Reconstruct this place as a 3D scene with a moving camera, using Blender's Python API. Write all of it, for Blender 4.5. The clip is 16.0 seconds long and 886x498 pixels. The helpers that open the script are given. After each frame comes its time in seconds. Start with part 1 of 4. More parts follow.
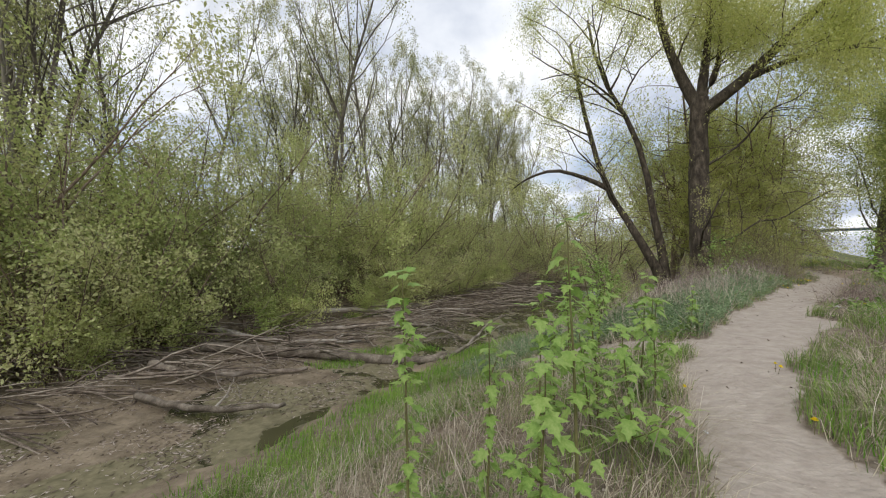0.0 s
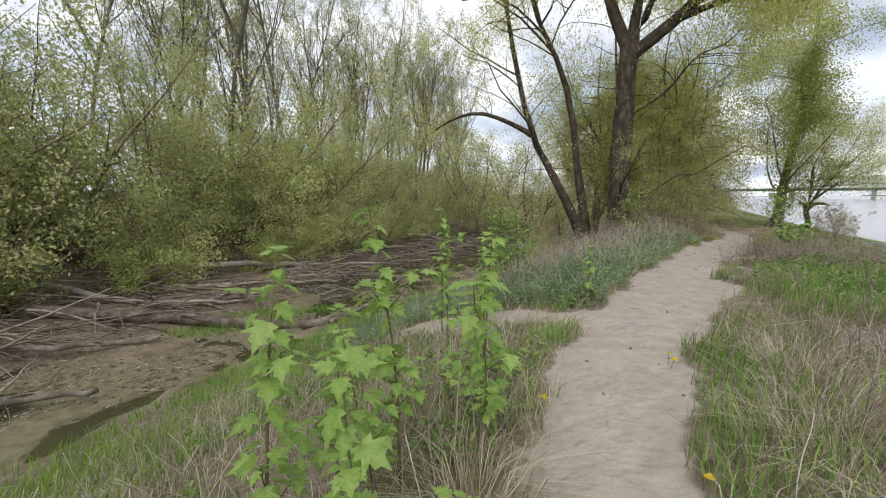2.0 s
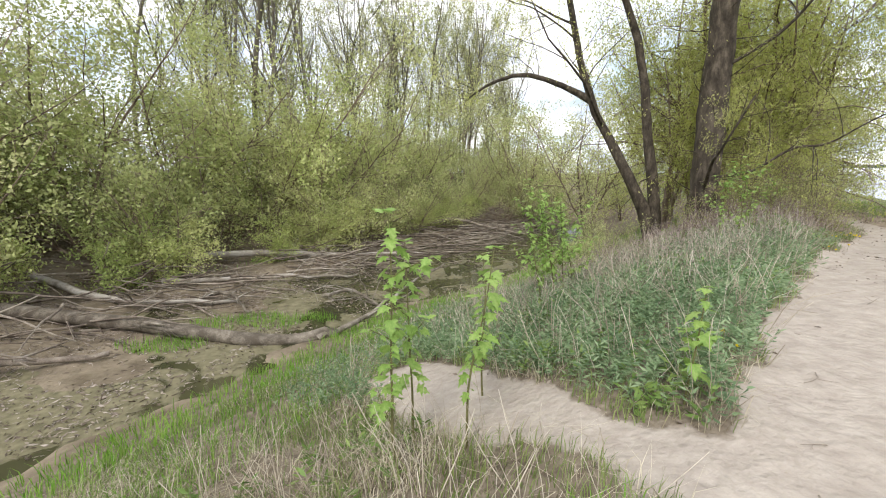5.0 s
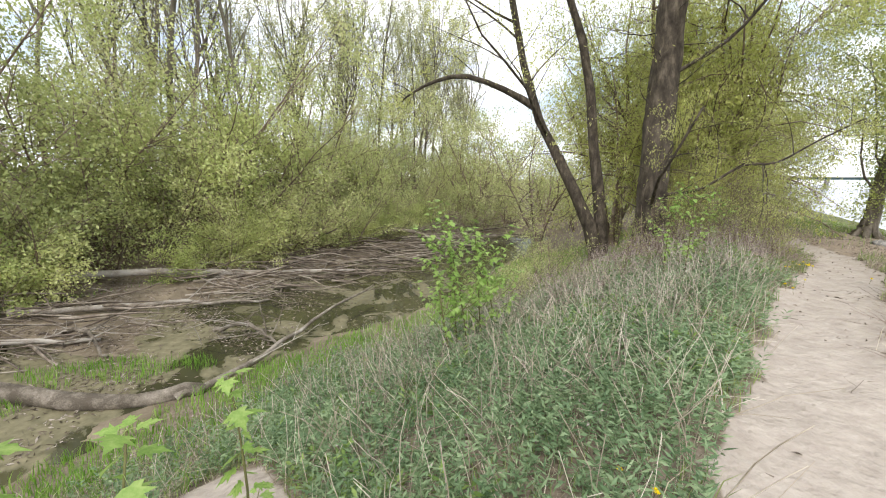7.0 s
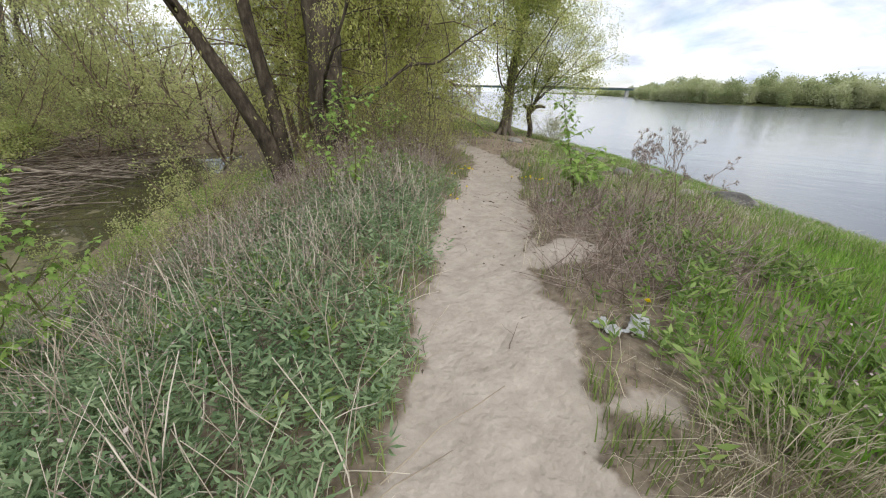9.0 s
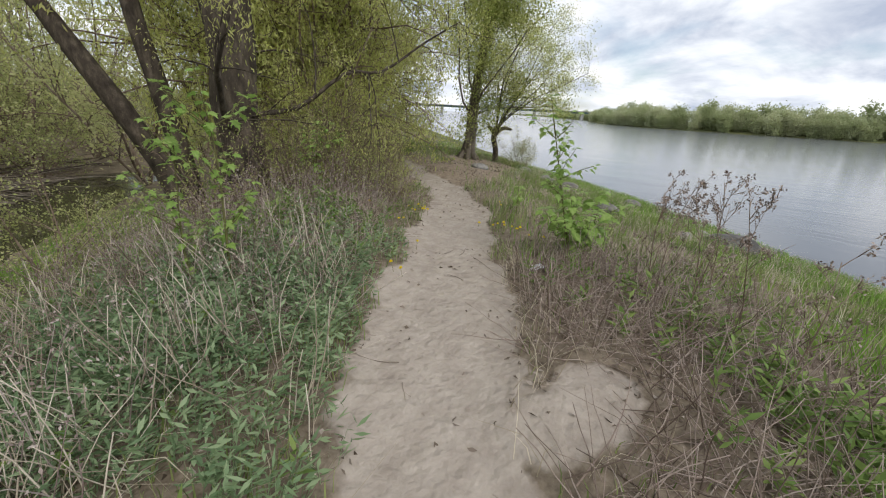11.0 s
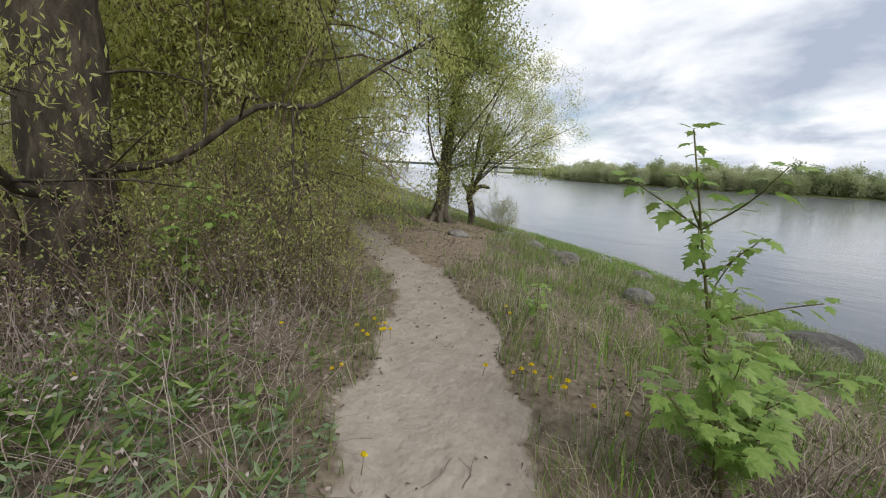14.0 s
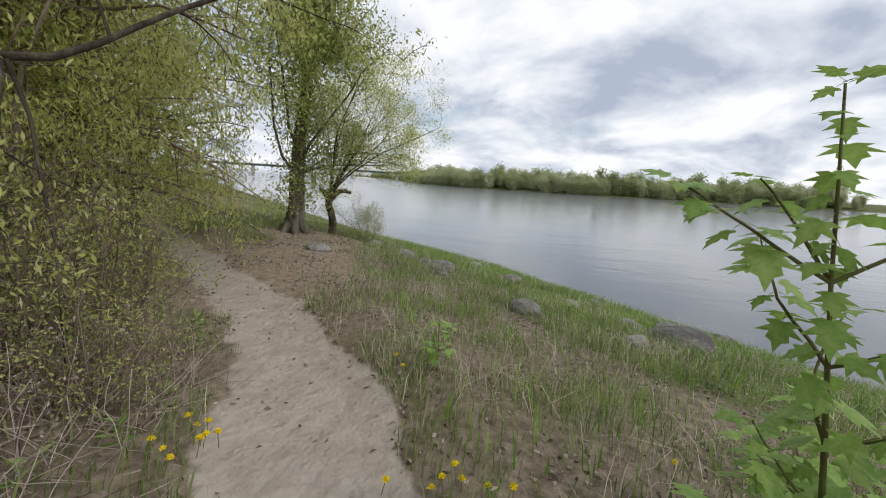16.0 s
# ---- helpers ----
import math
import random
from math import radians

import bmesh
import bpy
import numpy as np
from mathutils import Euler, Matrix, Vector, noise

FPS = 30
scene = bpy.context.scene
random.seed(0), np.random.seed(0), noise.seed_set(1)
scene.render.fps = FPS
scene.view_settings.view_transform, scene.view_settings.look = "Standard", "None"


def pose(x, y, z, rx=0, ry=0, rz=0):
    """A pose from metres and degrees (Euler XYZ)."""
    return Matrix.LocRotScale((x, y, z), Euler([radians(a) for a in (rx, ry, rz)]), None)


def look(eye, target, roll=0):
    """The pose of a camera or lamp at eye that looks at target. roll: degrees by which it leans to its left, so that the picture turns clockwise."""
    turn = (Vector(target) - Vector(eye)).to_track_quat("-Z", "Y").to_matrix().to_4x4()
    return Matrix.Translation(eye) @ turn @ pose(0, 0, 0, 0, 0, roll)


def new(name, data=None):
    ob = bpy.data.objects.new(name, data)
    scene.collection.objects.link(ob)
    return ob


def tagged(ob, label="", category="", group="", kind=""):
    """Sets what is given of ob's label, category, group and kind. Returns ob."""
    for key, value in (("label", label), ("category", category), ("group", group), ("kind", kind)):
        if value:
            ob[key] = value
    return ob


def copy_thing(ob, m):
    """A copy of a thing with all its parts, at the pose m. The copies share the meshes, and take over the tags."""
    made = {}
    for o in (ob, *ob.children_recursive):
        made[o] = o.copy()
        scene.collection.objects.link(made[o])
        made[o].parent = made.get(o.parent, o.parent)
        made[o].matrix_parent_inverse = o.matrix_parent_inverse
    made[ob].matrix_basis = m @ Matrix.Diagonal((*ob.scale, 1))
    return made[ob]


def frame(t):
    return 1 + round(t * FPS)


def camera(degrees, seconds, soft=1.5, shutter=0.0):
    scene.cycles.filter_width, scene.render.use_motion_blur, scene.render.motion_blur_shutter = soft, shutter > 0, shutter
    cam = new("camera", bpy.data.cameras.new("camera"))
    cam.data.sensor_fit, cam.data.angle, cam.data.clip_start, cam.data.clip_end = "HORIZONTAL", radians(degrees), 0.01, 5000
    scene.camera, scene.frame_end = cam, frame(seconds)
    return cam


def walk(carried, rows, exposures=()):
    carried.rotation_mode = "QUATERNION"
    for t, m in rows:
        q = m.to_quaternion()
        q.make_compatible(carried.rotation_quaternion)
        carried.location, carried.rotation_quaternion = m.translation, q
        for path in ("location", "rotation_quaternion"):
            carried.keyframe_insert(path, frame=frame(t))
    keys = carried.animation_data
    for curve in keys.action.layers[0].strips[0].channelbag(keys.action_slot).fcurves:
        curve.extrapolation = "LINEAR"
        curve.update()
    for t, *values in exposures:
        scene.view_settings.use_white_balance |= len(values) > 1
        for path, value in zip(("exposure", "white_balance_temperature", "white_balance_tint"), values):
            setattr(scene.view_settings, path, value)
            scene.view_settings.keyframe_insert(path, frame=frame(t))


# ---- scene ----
cam = camera(95.8, 16.0, soft=1.1)
PATH = [
    (0, (-1.044, -0.852, 1.574), (-0.991, 1.147, 1.562), -1.6),
    (0.5, (-0.558, -0.455, 1.54), (-0.193, 1.503, 1.363), -1.8),
    (1, (-0.202, -0.109, 1.532), (0.089, 1.861, 1.352), -0.7),
    (1.5, (0.127, 0.327, 1.535), (0.513, 2.275, 1.3), 0.2),
    (2, (0.424, 0.757, 1.478), (0.759, 2.711, 1.215), -0.1),
    (2.5, (0.679, 1.204, 1.444), (0.908, 3.16, 1.098), -0.1),
    (3, (0.922, 1.707, 1.466), (1.216, 3.644, 1.068), 0.2),
    (3.5, (1.243, 2.16, 1.485), (1.431, 4.108, 1.074), 0.3),
    (4, (1.416, 2.559, 1.462), (1.523, 4.524, 1.106), 0.3),
    (4.2, (1.444, 2.75, 1.457), (1.575, 4.711, 1.088), -0.4),
    (6.3, (2.351, 4.653, 1.709), (2.326, 6.623, 1.366), -0.3),
    (6.5, (2.516, 4.802, 1.721), (2.58, 6.757, 1.305), 1.3),
    (7, (2.94, 5.177, 1.773), (3.194, 7.131, 1.43), 0.7),
    (7.2, (3.104, 5.335, 1.79), (3.549, 7.262, 1.496), 2.1),
    (7.5, (3.368, 5.586, 1.82), (3.996, 7.45, 1.457), 1.5),
    (8, (3.852, 5.934, 1.769), (4.697, 7.701, 1.365), 4.0),
    (8.5, (4.327, 6.298, 1.753), (5.432, 7.897, 1.284), 0.6),
    (9, (4.85, 6.636, 1.684), (6.194, 7.92, 0.946), 1.3),
    (9.5, (5.336, 7.018, 1.616), (6.705, 8.178, 0.733), 1.9),
    (9.9, (5.789, 7.337, 1.639), (7.279, 8.438, 0.885), -1.6),
    (10, (5.862, 7.417, 1.642), (7.345, 8.544, 0.914), -2.3),
    (10.2, (6.038, 7.539, 1.673), (7.522, 8.675, 0.961), -0.4),
    (12.3, (7.612, 8.861, 1.653), (9.095, 10.053, 1.035), 3.7),
    (12.5, (7.765, 8.991, 1.655), (9.263, 10.163, 1.038), 3.1),
    (13, (8.124, 9.377, 1.699), (9.849, 10.33, 1.355), -0.3),
    (13.5, (8.503, 9.651, 1.637), (10.133, 10.755, 1.287), -0.4),
    (14, (8.917, 9.912, 1.64), (10.548, 11.0, 1.247), 3.0),
    (14.5, (9.321, 10.227, 1.608), (11.065, 11.133, 1.237), 0.1),
    (15, (9.649, 10.376, 1.601), (11.407, 11.252, 1.227), 2.9),
    (15.5, (9.903, 10.492, 1.596), (11.703, 11.292, 1.253), 2.9),
    (16, (9.951, 10.616, 1.615), (11.866, 11.085, 1.276), 3.3),
]
walk(cam, [(t, look(eye, target, roll)) for t, eye, target, roll in PATH], [(0, 0.22), (2.5, 0.42), (4.2, 0.86), (6.5, 1.12), (7.5, 1.0), (8, 0.82), (9, 0.54), (10, 0.38), (12.5, 0.2), (14, 0.16), (16, 0.1)])

# ---- world and sun ----
SUN_EL, SUN_AZ = radians(48), radians(200)
world = bpy.data.worlds.new("sky")
scene.world = world
world.use_nodes = True
wt = world.node_tree
wt.nodes.clear()


def wnode(kind, **vals):
    n = wt.nodes.new(kind)
    for k, v in vals.items():
        n.inputs[k].default_value = v
    return n


w_out = wt.nodes.new("ShaderNodeOutputWorld")
w_bg = wnode("ShaderNodeBackground", Strength=1.0)
w_sky = wt.nodes.new("ShaderNodeTexSky")
w_sky.sky_type, w_sky.sun_disc = "NISHITA", False
w_sky.sun_elevation, w_sky.sun_rotation = SUN_EL, SUN_AZ
w_gain = wt.nodes.new("ShaderNodeVectorMath")
w_gain.operation = "SCALE"
w_gain.inputs["Scale"].default_value = 0.11
w_tc = wt.nodes.new("ShaderNodeTexCoord")
w_sep = wt.nodes.new("ShaderNodeSeparateXYZ")
w_h = wt.nodes.new("ShaderNodeMath")
w_h.operation, w_h.inputs[1].default_value = "MAXIMUM", 0.0
w_h2 = wt.nodes.new("ShaderNodeMath")
w_h2.operation, w_h2.inputs[1].default_value = "ADD", 0.26
w_dx = wt.nodes.new("ShaderNodeMath")
w_dx.operation = "DIVIDE"
w_dy = wt.nodes.new("ShaderNodeMath")
w_dy.operation = "DIVIDE"
w_comb = wt.nodes.new("ShaderNodeCombineXYZ")
w_n1 = wnode("ShaderNodeTexNoise", Scale=0.9, Detail=7.0, Roughness=0.55, Distortion=0.5)
w_n2 = wnode("ShaderNodeTexNoise", Scale=1.5, Detail=7.0, Roughness=0.55, Distortion=0.3)
w_cov = wt.nodes.new("ShaderNodeValToRGB")
w_cov.color_ramp.elements[0].position, w_cov.color_ramp.elements[1].position = 0.34, 0.46
w_cov.color_ramp.elements[0].color, w_cov.color_ramp.elements[1].color = (0.25, 0.25, 0.25, 1), (1, 1, 1, 1)
w_shade = wt.nodes.new("ShaderNodeValToRGB")
cr = w_shade.color_ramp
cr.elements[0].position, cr.elements[0].color = 0.42, (0.92, 0.93, 0.955, 1)
cr.elements[1].position, cr.elements[1].color = 0.64, (0.42, 0.475, 0.59, 1)
mid = cr.elements.new(0.5)
mid.color = (0.76, 0.795, 0.86, 1)
w_mix = wt.nodes.new("ShaderNodeMix")
w_mix.data_type = "RGBA"
wl = wt.links.new
wl(w_sky.outputs[0], w_gain.inputs[0])
wl(w_tc.outputs["Generated"], w_sep.inputs[0])
wl(w_sep.outputs["Z"], w_h.inputs[0])
wl(w_h.outputs[0], w_h2.inputs[0])
wl(w_sep.outputs["X"], w_dx.inputs[0])
wl(w_h2.outputs[0], w_dx.inputs[1])
wl(w_sep.outputs["Y"], w_dy.inputs[0])
wl(w_h2.outputs[0], w_dy.inputs[1])
wl(w_dx.outputs[0], w_comb.inputs[0])
wl(w_dy.outputs[0], w_comb.inputs[1])
wl(w_comb.outputs[0], w_n1.inputs["Vector"])
wl(w_comb.outputs[0], w_n2.inputs["Vector"])
wl(w_n1.outputs["Fac"], w_cov.inputs[0])
wl(w_n2.outputs["Fac"], w_shade.inputs[0])
wl(w_cov.outputs[0], w_mix.inputs["Factor"])
wl(w_gain.outputs[0], w_mix.inputs["A"])
wl(w_shade.outputs[0], w_mix.inputs["B"])
wl(w_mix.outputs["Result"], w_bg.inputs["Color"])
wl(w_bg.outputs[0], w_out.inputs["Surface"])

sun = new("sun", bpy.data.lights.new("sun", "SUN"))
sun.data.energy, sun.data.angle, sun.data.color = 1.1, radians(18), (1.0, 0.95, 0.88)
sun.matrix_world = look((0, 0, 40), (-40 * math.sin(SUN_AZ) / math.tan(SUN_EL), -40 * math.cos(SUN_AZ) / math.tan(SUN_EL), 0))


# ---- materials ----
def material(name, stops, scale=4.0, rough=0.8, bump=0.3, bump_scale=40.0, island=0.0, obj=0.0, translucent=0.0, detail=6.0, spec=0.3, stretch=(1, 1, 1), fine=0.0):
    """Noise between colour stops, a fine bump, and colour drift per island or per object."""
    m = bpy.data.materials.new(name)
    m.use_nodes = True
    nt = m.node_tree
    nd, ln = nt.nodes, nt.links.new
    b = nd["Principled BSDF"]
    b.inputs["Roughness"].default_value = rough
    b.inputs["Specular IOR Level"].default_value = spec
    tc, mp = nd.new("ShaderNodeTexCoord"), nd.new("ShaderNodeMapping")
    mp.inputs["Scale"].default_value = stretch
    ln(tc.outputs["Object"], mp.inputs[0])
    nz = nd.new("ShaderNodeTexNoise")
    nz.inputs["Scale"].default_value, nz.inputs["Detail"].default_value = scale, detail
    nz.inputs["Roughness"].default_value = 0.62
    ln(mp.outputs[0], nz.inputs["Vector"])
    fac = nz.outputs["Fac"]

    def plus(sock, amount, base):
        mm = nd.new("ShaderNodeMath")
        mm.operation = "MULTIPLY_ADD"
        mm.inputs[1].default_value, mm.inputs[2].default_value = amount, -amount / 2
        ln(sock, mm.inputs[0])
        ad = nd.new("ShaderNodeMath")
        ad.operation = "ADD"
        ln(mm.outputs[0], ad.inputs[0])
        ln(base, ad.inputs[1])
        return ad.outputs[0]
    if island:
        fac = plus(nd.new("ShaderNodeNewGeometry").outputs["Random Per Island"], island, fac)
    if obj:
        fac = plus(nd.new("ShaderNodeObjectInfo").outputs["Random"], obj, fac)
    if fine:
        n3 = nd.new("ShaderNodeTexNoise")
        n3.inputs["Scale"].default_value, n3.inputs["Detail"].default_value = scale * 14, 4
        ln(mp.outputs[0], n3.inputs["Vector"])
        fac = plus(n3.outputs["Fac"], fine, fac)
    ramp = nd.new("ShaderNodeValToRGB")
    el = ramp.color_ramp.elements
    while len(el) < len(stops):
        el.new(0.5)
    for e, (p, c) in zip(el, stops):
        e.position, e.color = p, (*c, 1)
    ln(fac, ramp.inputs[0])
    ln(ramp.outputs[0], b.inputs["Base Color"])
    if bump:
        n2 = nd.new("ShaderNodeTexNoise")
        n2.inputs["Scale"].default_value, n2.inputs["Detail"].default_value = bump_scale, 5
        ln(mp.outputs[0], n2.inputs["Vector"])
        bp = nd.new("ShaderNodeBump")
        bp.inputs["Strength"].default_value, bp.inputs["Distance"].default_value = bump, 0.02
        ln(n2.outputs["Fac"], bp.inputs["Height"])
        ln(bp.outputs[0], b.inputs["Normal"])
    if translucent:
        tr, mx = nd.new("ShaderNodeBsdfTranslucent"), nd.new("ShaderNodeMixShader")
        mx.inputs[0].default_value = translucent
        ln(ramp.outputs[0], tr.inputs["Color"])
        ln(b.outputs[0], mx.inputs[1])
        ln(tr.outputs[0], mx.inputs[2])
        ln(mx.outputs[0], nd["Material Output"].inputs["Surface"])
    return m


def three(a, b, c, lo=0.3, hi=0.7):
    return [(lo, a), ((lo + hi) / 2, b), (hi, c)]


M_BARK = material("rough_grey_bark", three((0.06, 0.05, 0.037), (0.13, 0.11, 0.085), (0.24, 0.21, 0.17)), 5, 0.95, 1.0, 24, obj=0.2, stretch=(1, 1, 0.25), fine=0.3)
M_BARK_DARK = material("dark_furrowed_bark", three((0.028, 0.022, 0.016), (0.075, 0.06, 0.045), (0.17, 0.14, 0.105)), 7, 0.95, 1.0, 26, stretch=(1, 1, 0.42), fine=0.3)
M_BARK_PALE = material("pale_young_bark", three((0.08, 0.07, 0.05), (0.16, 0.14, 0.105), (0.26, 0.235, 0.185)), 4, 0.9, 0.6, 30, obj=0.3, stretch=(1, 1, 0.3))
M_DEAD = material("weathered_grey_wood", three((0.10, 0.082, 0.062), (0.24, 0.205, 0.165), (0.42, 0.38, 0.33)), 3, 0.9, 0.7, 30, obj=0.35, fine=0.35)
M_DEADDARK = material("wet_brown_wood", three((0.09, 0.07, 0.055), (0.21, 0.17, 0.135), (0.38, 0.33, 0.27)), 3, 0.85, 0.7, 30, island=0.35, fine=0.3)
M_TWIG = material("reddish_brown_twig", three((0.10, 0.072, 0.053), (0.22, 0.16, 0.12), (0.35, 0.275, 0.215)), 3, 0.9, 0, island=0.3)
M_STEM = material("green_brown_stem", three((0.10, 0.085, 0.04), (0.16, 0.15, 0.06), (0.2, 0.22, 0.08)), 6, 0.8, 0.2, 60)
M_WILLOW = material("yellow_green_willow_leaf", three((0.46, 0.50, 0.14), (0.63, 0.645, 0.21), (0.75, 0.745, 0.33)), 0.6, 0.65, 0, island=0.4, translucent=0.6)
M_SHRUB = material("olive_spring_leaf", three((0.34, 0.38, 0.15), (0.50, 0.53, 0.22), (0.66, 0.65, 0.34)), 0.5, 0.65, 0, island=0.22, obj=0.3, translucent=0.42)
M_SPARSE = material("pale_spring_leaf", three((0.28, 0.30, 0.11), (0.41, 0.42, 0.18), (0.55, 0.54, 0.28)), 0.4, 0.65, 0, island=0.4, obj=0.3, translucent=0.42)
M_HEDGE = material("bright_hedge_leaf", three((0.33, 0.40, 0.13), (0.50, 0.55, 0.20), (0.66, 0.67, 0.31)), 0.5, 0.6, 0, island=0.25, obj=0.3, translucent=0.42)
M_MAPLE = material("fresh_green_maple_leaf", three((0.18, 0.31, 0.06), (0.28, 0.43, 0.10), (0.42, 0.54, 0.17)), 3, 0.5, 0.15, 60, island=0.45, obj=0.15, translucent=0.4, spec=0.35)
M_POPLAR = material("bright_poplar_leaf", three((0.29, 0.35, 0.09), (0.43, 0.48, 0.15), (0.56, 0.58, 0.23)), 0.6, 0.6, 0, island=0.45, translucent=0.42)
M_GRASS = material("green_grass_blade", three((0.13, 0.19, 0.05), (0.22, 0.30, 0.085), (0.34, 0.39, 0.15)), 0.7, 0.6, 0, island=0.5, translucent=0.35)
M_LUSH = material("lush_bank_grass", three((0.13, 0.29, 0.03), (0.22, 0.41, 0.055), (0.34, 0.49, 0.11)), 0.7, 0.6, 0, island=0.45, translucent=0.35)
M_DRY = material("dry_straw_blade", three((0.30, 0.255, 0.17), (0.47, 0.41, 0.30), (0.64, 0.57, 0.44)), 0.9, 0.75, 0, island=0.55, translucent=0.25)
M_STALK = material("grey_beige_dead_stalk", three((0.29, 0.24, 0.175), (0.46, 0.39, 0.30), (0.62, 0.55, 0.45)), 1.2, 0.8, 0, island=0.55)
M_BROWN = material("brown_dead_stem", three((0.17, 0.125, 0.10), (0.31, 0.24, 0.20), (0.46, 0.38, 0.33)), 1.2, 0.85, 0, island=0.5)
M_MAUVE = material("mauve_brown_weed", three((0.17, 0.125, 0.105), (0.32, 0.255, 0.225), (0.47, 0.40, 0.36)), 1.2, 0.85, 0, island=0.5)
M_NETTLE = material("dark_nettle_leaf", three((0.13, 0.205, 0.10), (0.215, 0.31, 0.155), (0.33, 0.42, 0.235)), 1.2, 0.6, 0, island=0.45, translucent=0.3)
M_HERB = material("green_herb_leaf", three((0.13, 0.21, 0.055), (0.20, 0.31, 0.08), (0.32, 0.42, 0.13)), 1.2, 0.55, 0, island=0.45, translucent=0.3)
M_LITTER = material("brown_leaf_litter", three((0.13, 0.10, 0.075), (0.25, 0.20, 0.16), (0.42, 0.36, 0.31)), 2, 0.85, 0, island=0.6)
M_FLUFF = material("pale_seed_fluff", three((0.35, 0.31, 0.26), (0.5, 0.46, 0.4), (0.66, 0.62, 0.56)), 3, 0.9, 0, island=0.4, translucent=0.3)
M_ROCK = material("grey_shore_rock", three((0.09, 0.085, 0.08), (0.19, 0.18, 0.168), (0.33, 0.315, 0.295)), 3, 0.9, 0.7, 18, obj=0.3, fine=0.35)
M_YELLOW = material("yellow_dandelion_petal", three((0.78, 0.58, 0.006), (0.88, 0.70, 0.012), (0.92, 0.78, 0.03)), 60, 0.6, 0.3, 300)
M_PLASTIC = material("crumpled_white_plastic", three((0.5, 0.52, 0.54), (0.68, 0.69, 0.7), (0.8, 0.8, 0.8)), 12, 0.35, 0.5, 60, translucent=0.2)
M_STEEL = material("green_bridge_steel", three((0.07, 0.12, 0.12), (0.10, 0.16, 0.155), (0.13, 0.19, 0.18)), 0.2, 0.6, 0)
M_CONCRETE = material("bridge_concrete", three((0.3, 0.3, 0.29), (0.4, 0.4, 0.38), (0.5, 0.49, 0.47)), 0.3, 0.9, 0.2, 2)
# Far leaves are paled and greyed: distance haze is mixed into their colour.
M_FAR = material("hazed_far_foliage", three((0.35, 0.40, 0.20), (0.48, 0.52, 0.29), (0.60, 0.62, 0.40)), 0.06, 0.9, 0, island=0.15, obj=0.45, translucent=0.62)


def water_material(name, base, rough, layers):
    m = bpy.data.materials.new(name)
    m.use_nodes = True
    nd, ln = m.node_tree.nodes, m.node_tree.links.new
    b = nd["Principled BSDF"]
    b.inputs["Roughness"].default_value, b.inputs["IOR"].default_value = rough, 1.33
    b.inputs["Specular IOR Level"].default_value = 0.5
    tc = nd.new("ShaderNodeTexCoord")
    prev = None
    for scale, stretch, strength, dist in layers:
        mp = nd.new("ShaderNodeMapping")
        mp.inputs["Scale"].default_value, mp.inputs["Rotation"].default_value = stretch, (0, 0, radians(-50))
        ln(tc.outputs["Object"], mp.inputs[0])
        nz = nd.new("ShaderNodeTexNoise")
        nz.inputs["Scale"].default_value, nz.inputs["Detail"].default_value = scale, 4
        ln(mp.outputs[0], nz.inputs["Vector"])
        bp = nd.new("ShaderNodeBump")
        bp.inputs["Strength"].default_value, bp.inputs["Distance"].default_value = strength, dist
        ln(nz.outputs["Fac"], bp.inputs["Height"])
        if prev:
            ln(prev, bp.inputs["Normal"])
        prev = bp.outputs[0]
    ln(prev, b.inputs["Normal"])
    nz = nd.new("ShaderNodeTexNoise")
    nz.inputs["Scale"].default_value, nz.inputs["Detail"].default_value = base[0], 6
    ln(tc.outputs["Object"], nz.inputs["Vector"])
    ramp = nd.new("ShaderNodeValToRGB")
    for e, (p, c) in zip(ramp.color_ramp.elements, base[1]):
        e.position, e.color = p, (*c, 1)
    ln(nz.outputs["Fac"], ramp.inputs[0])
    ln(ramp.outputs[0], b.inputs["Base Color"])
    return m


M_RIVER = water_material("grey_river_water", (0.02, [(0.3, (0.14, 0.15, 0.16)), (0.7, (0.20, 0.21, 0.22))]), 0.13, [(0.2, (1, 0.35, 1), 0.22, 0.25), (1.8, (1, 0.5, 1), 0.3, 0.04)])
M_INLET = water_material("murky_green_water", (0.5, [(0.35, (0.035, 0.036, 0.018)), (0.7, (0.085, 0.078, 0.04))]), 0.05, [(1.5, (1, 1, 1), 0.05, 0.02)])


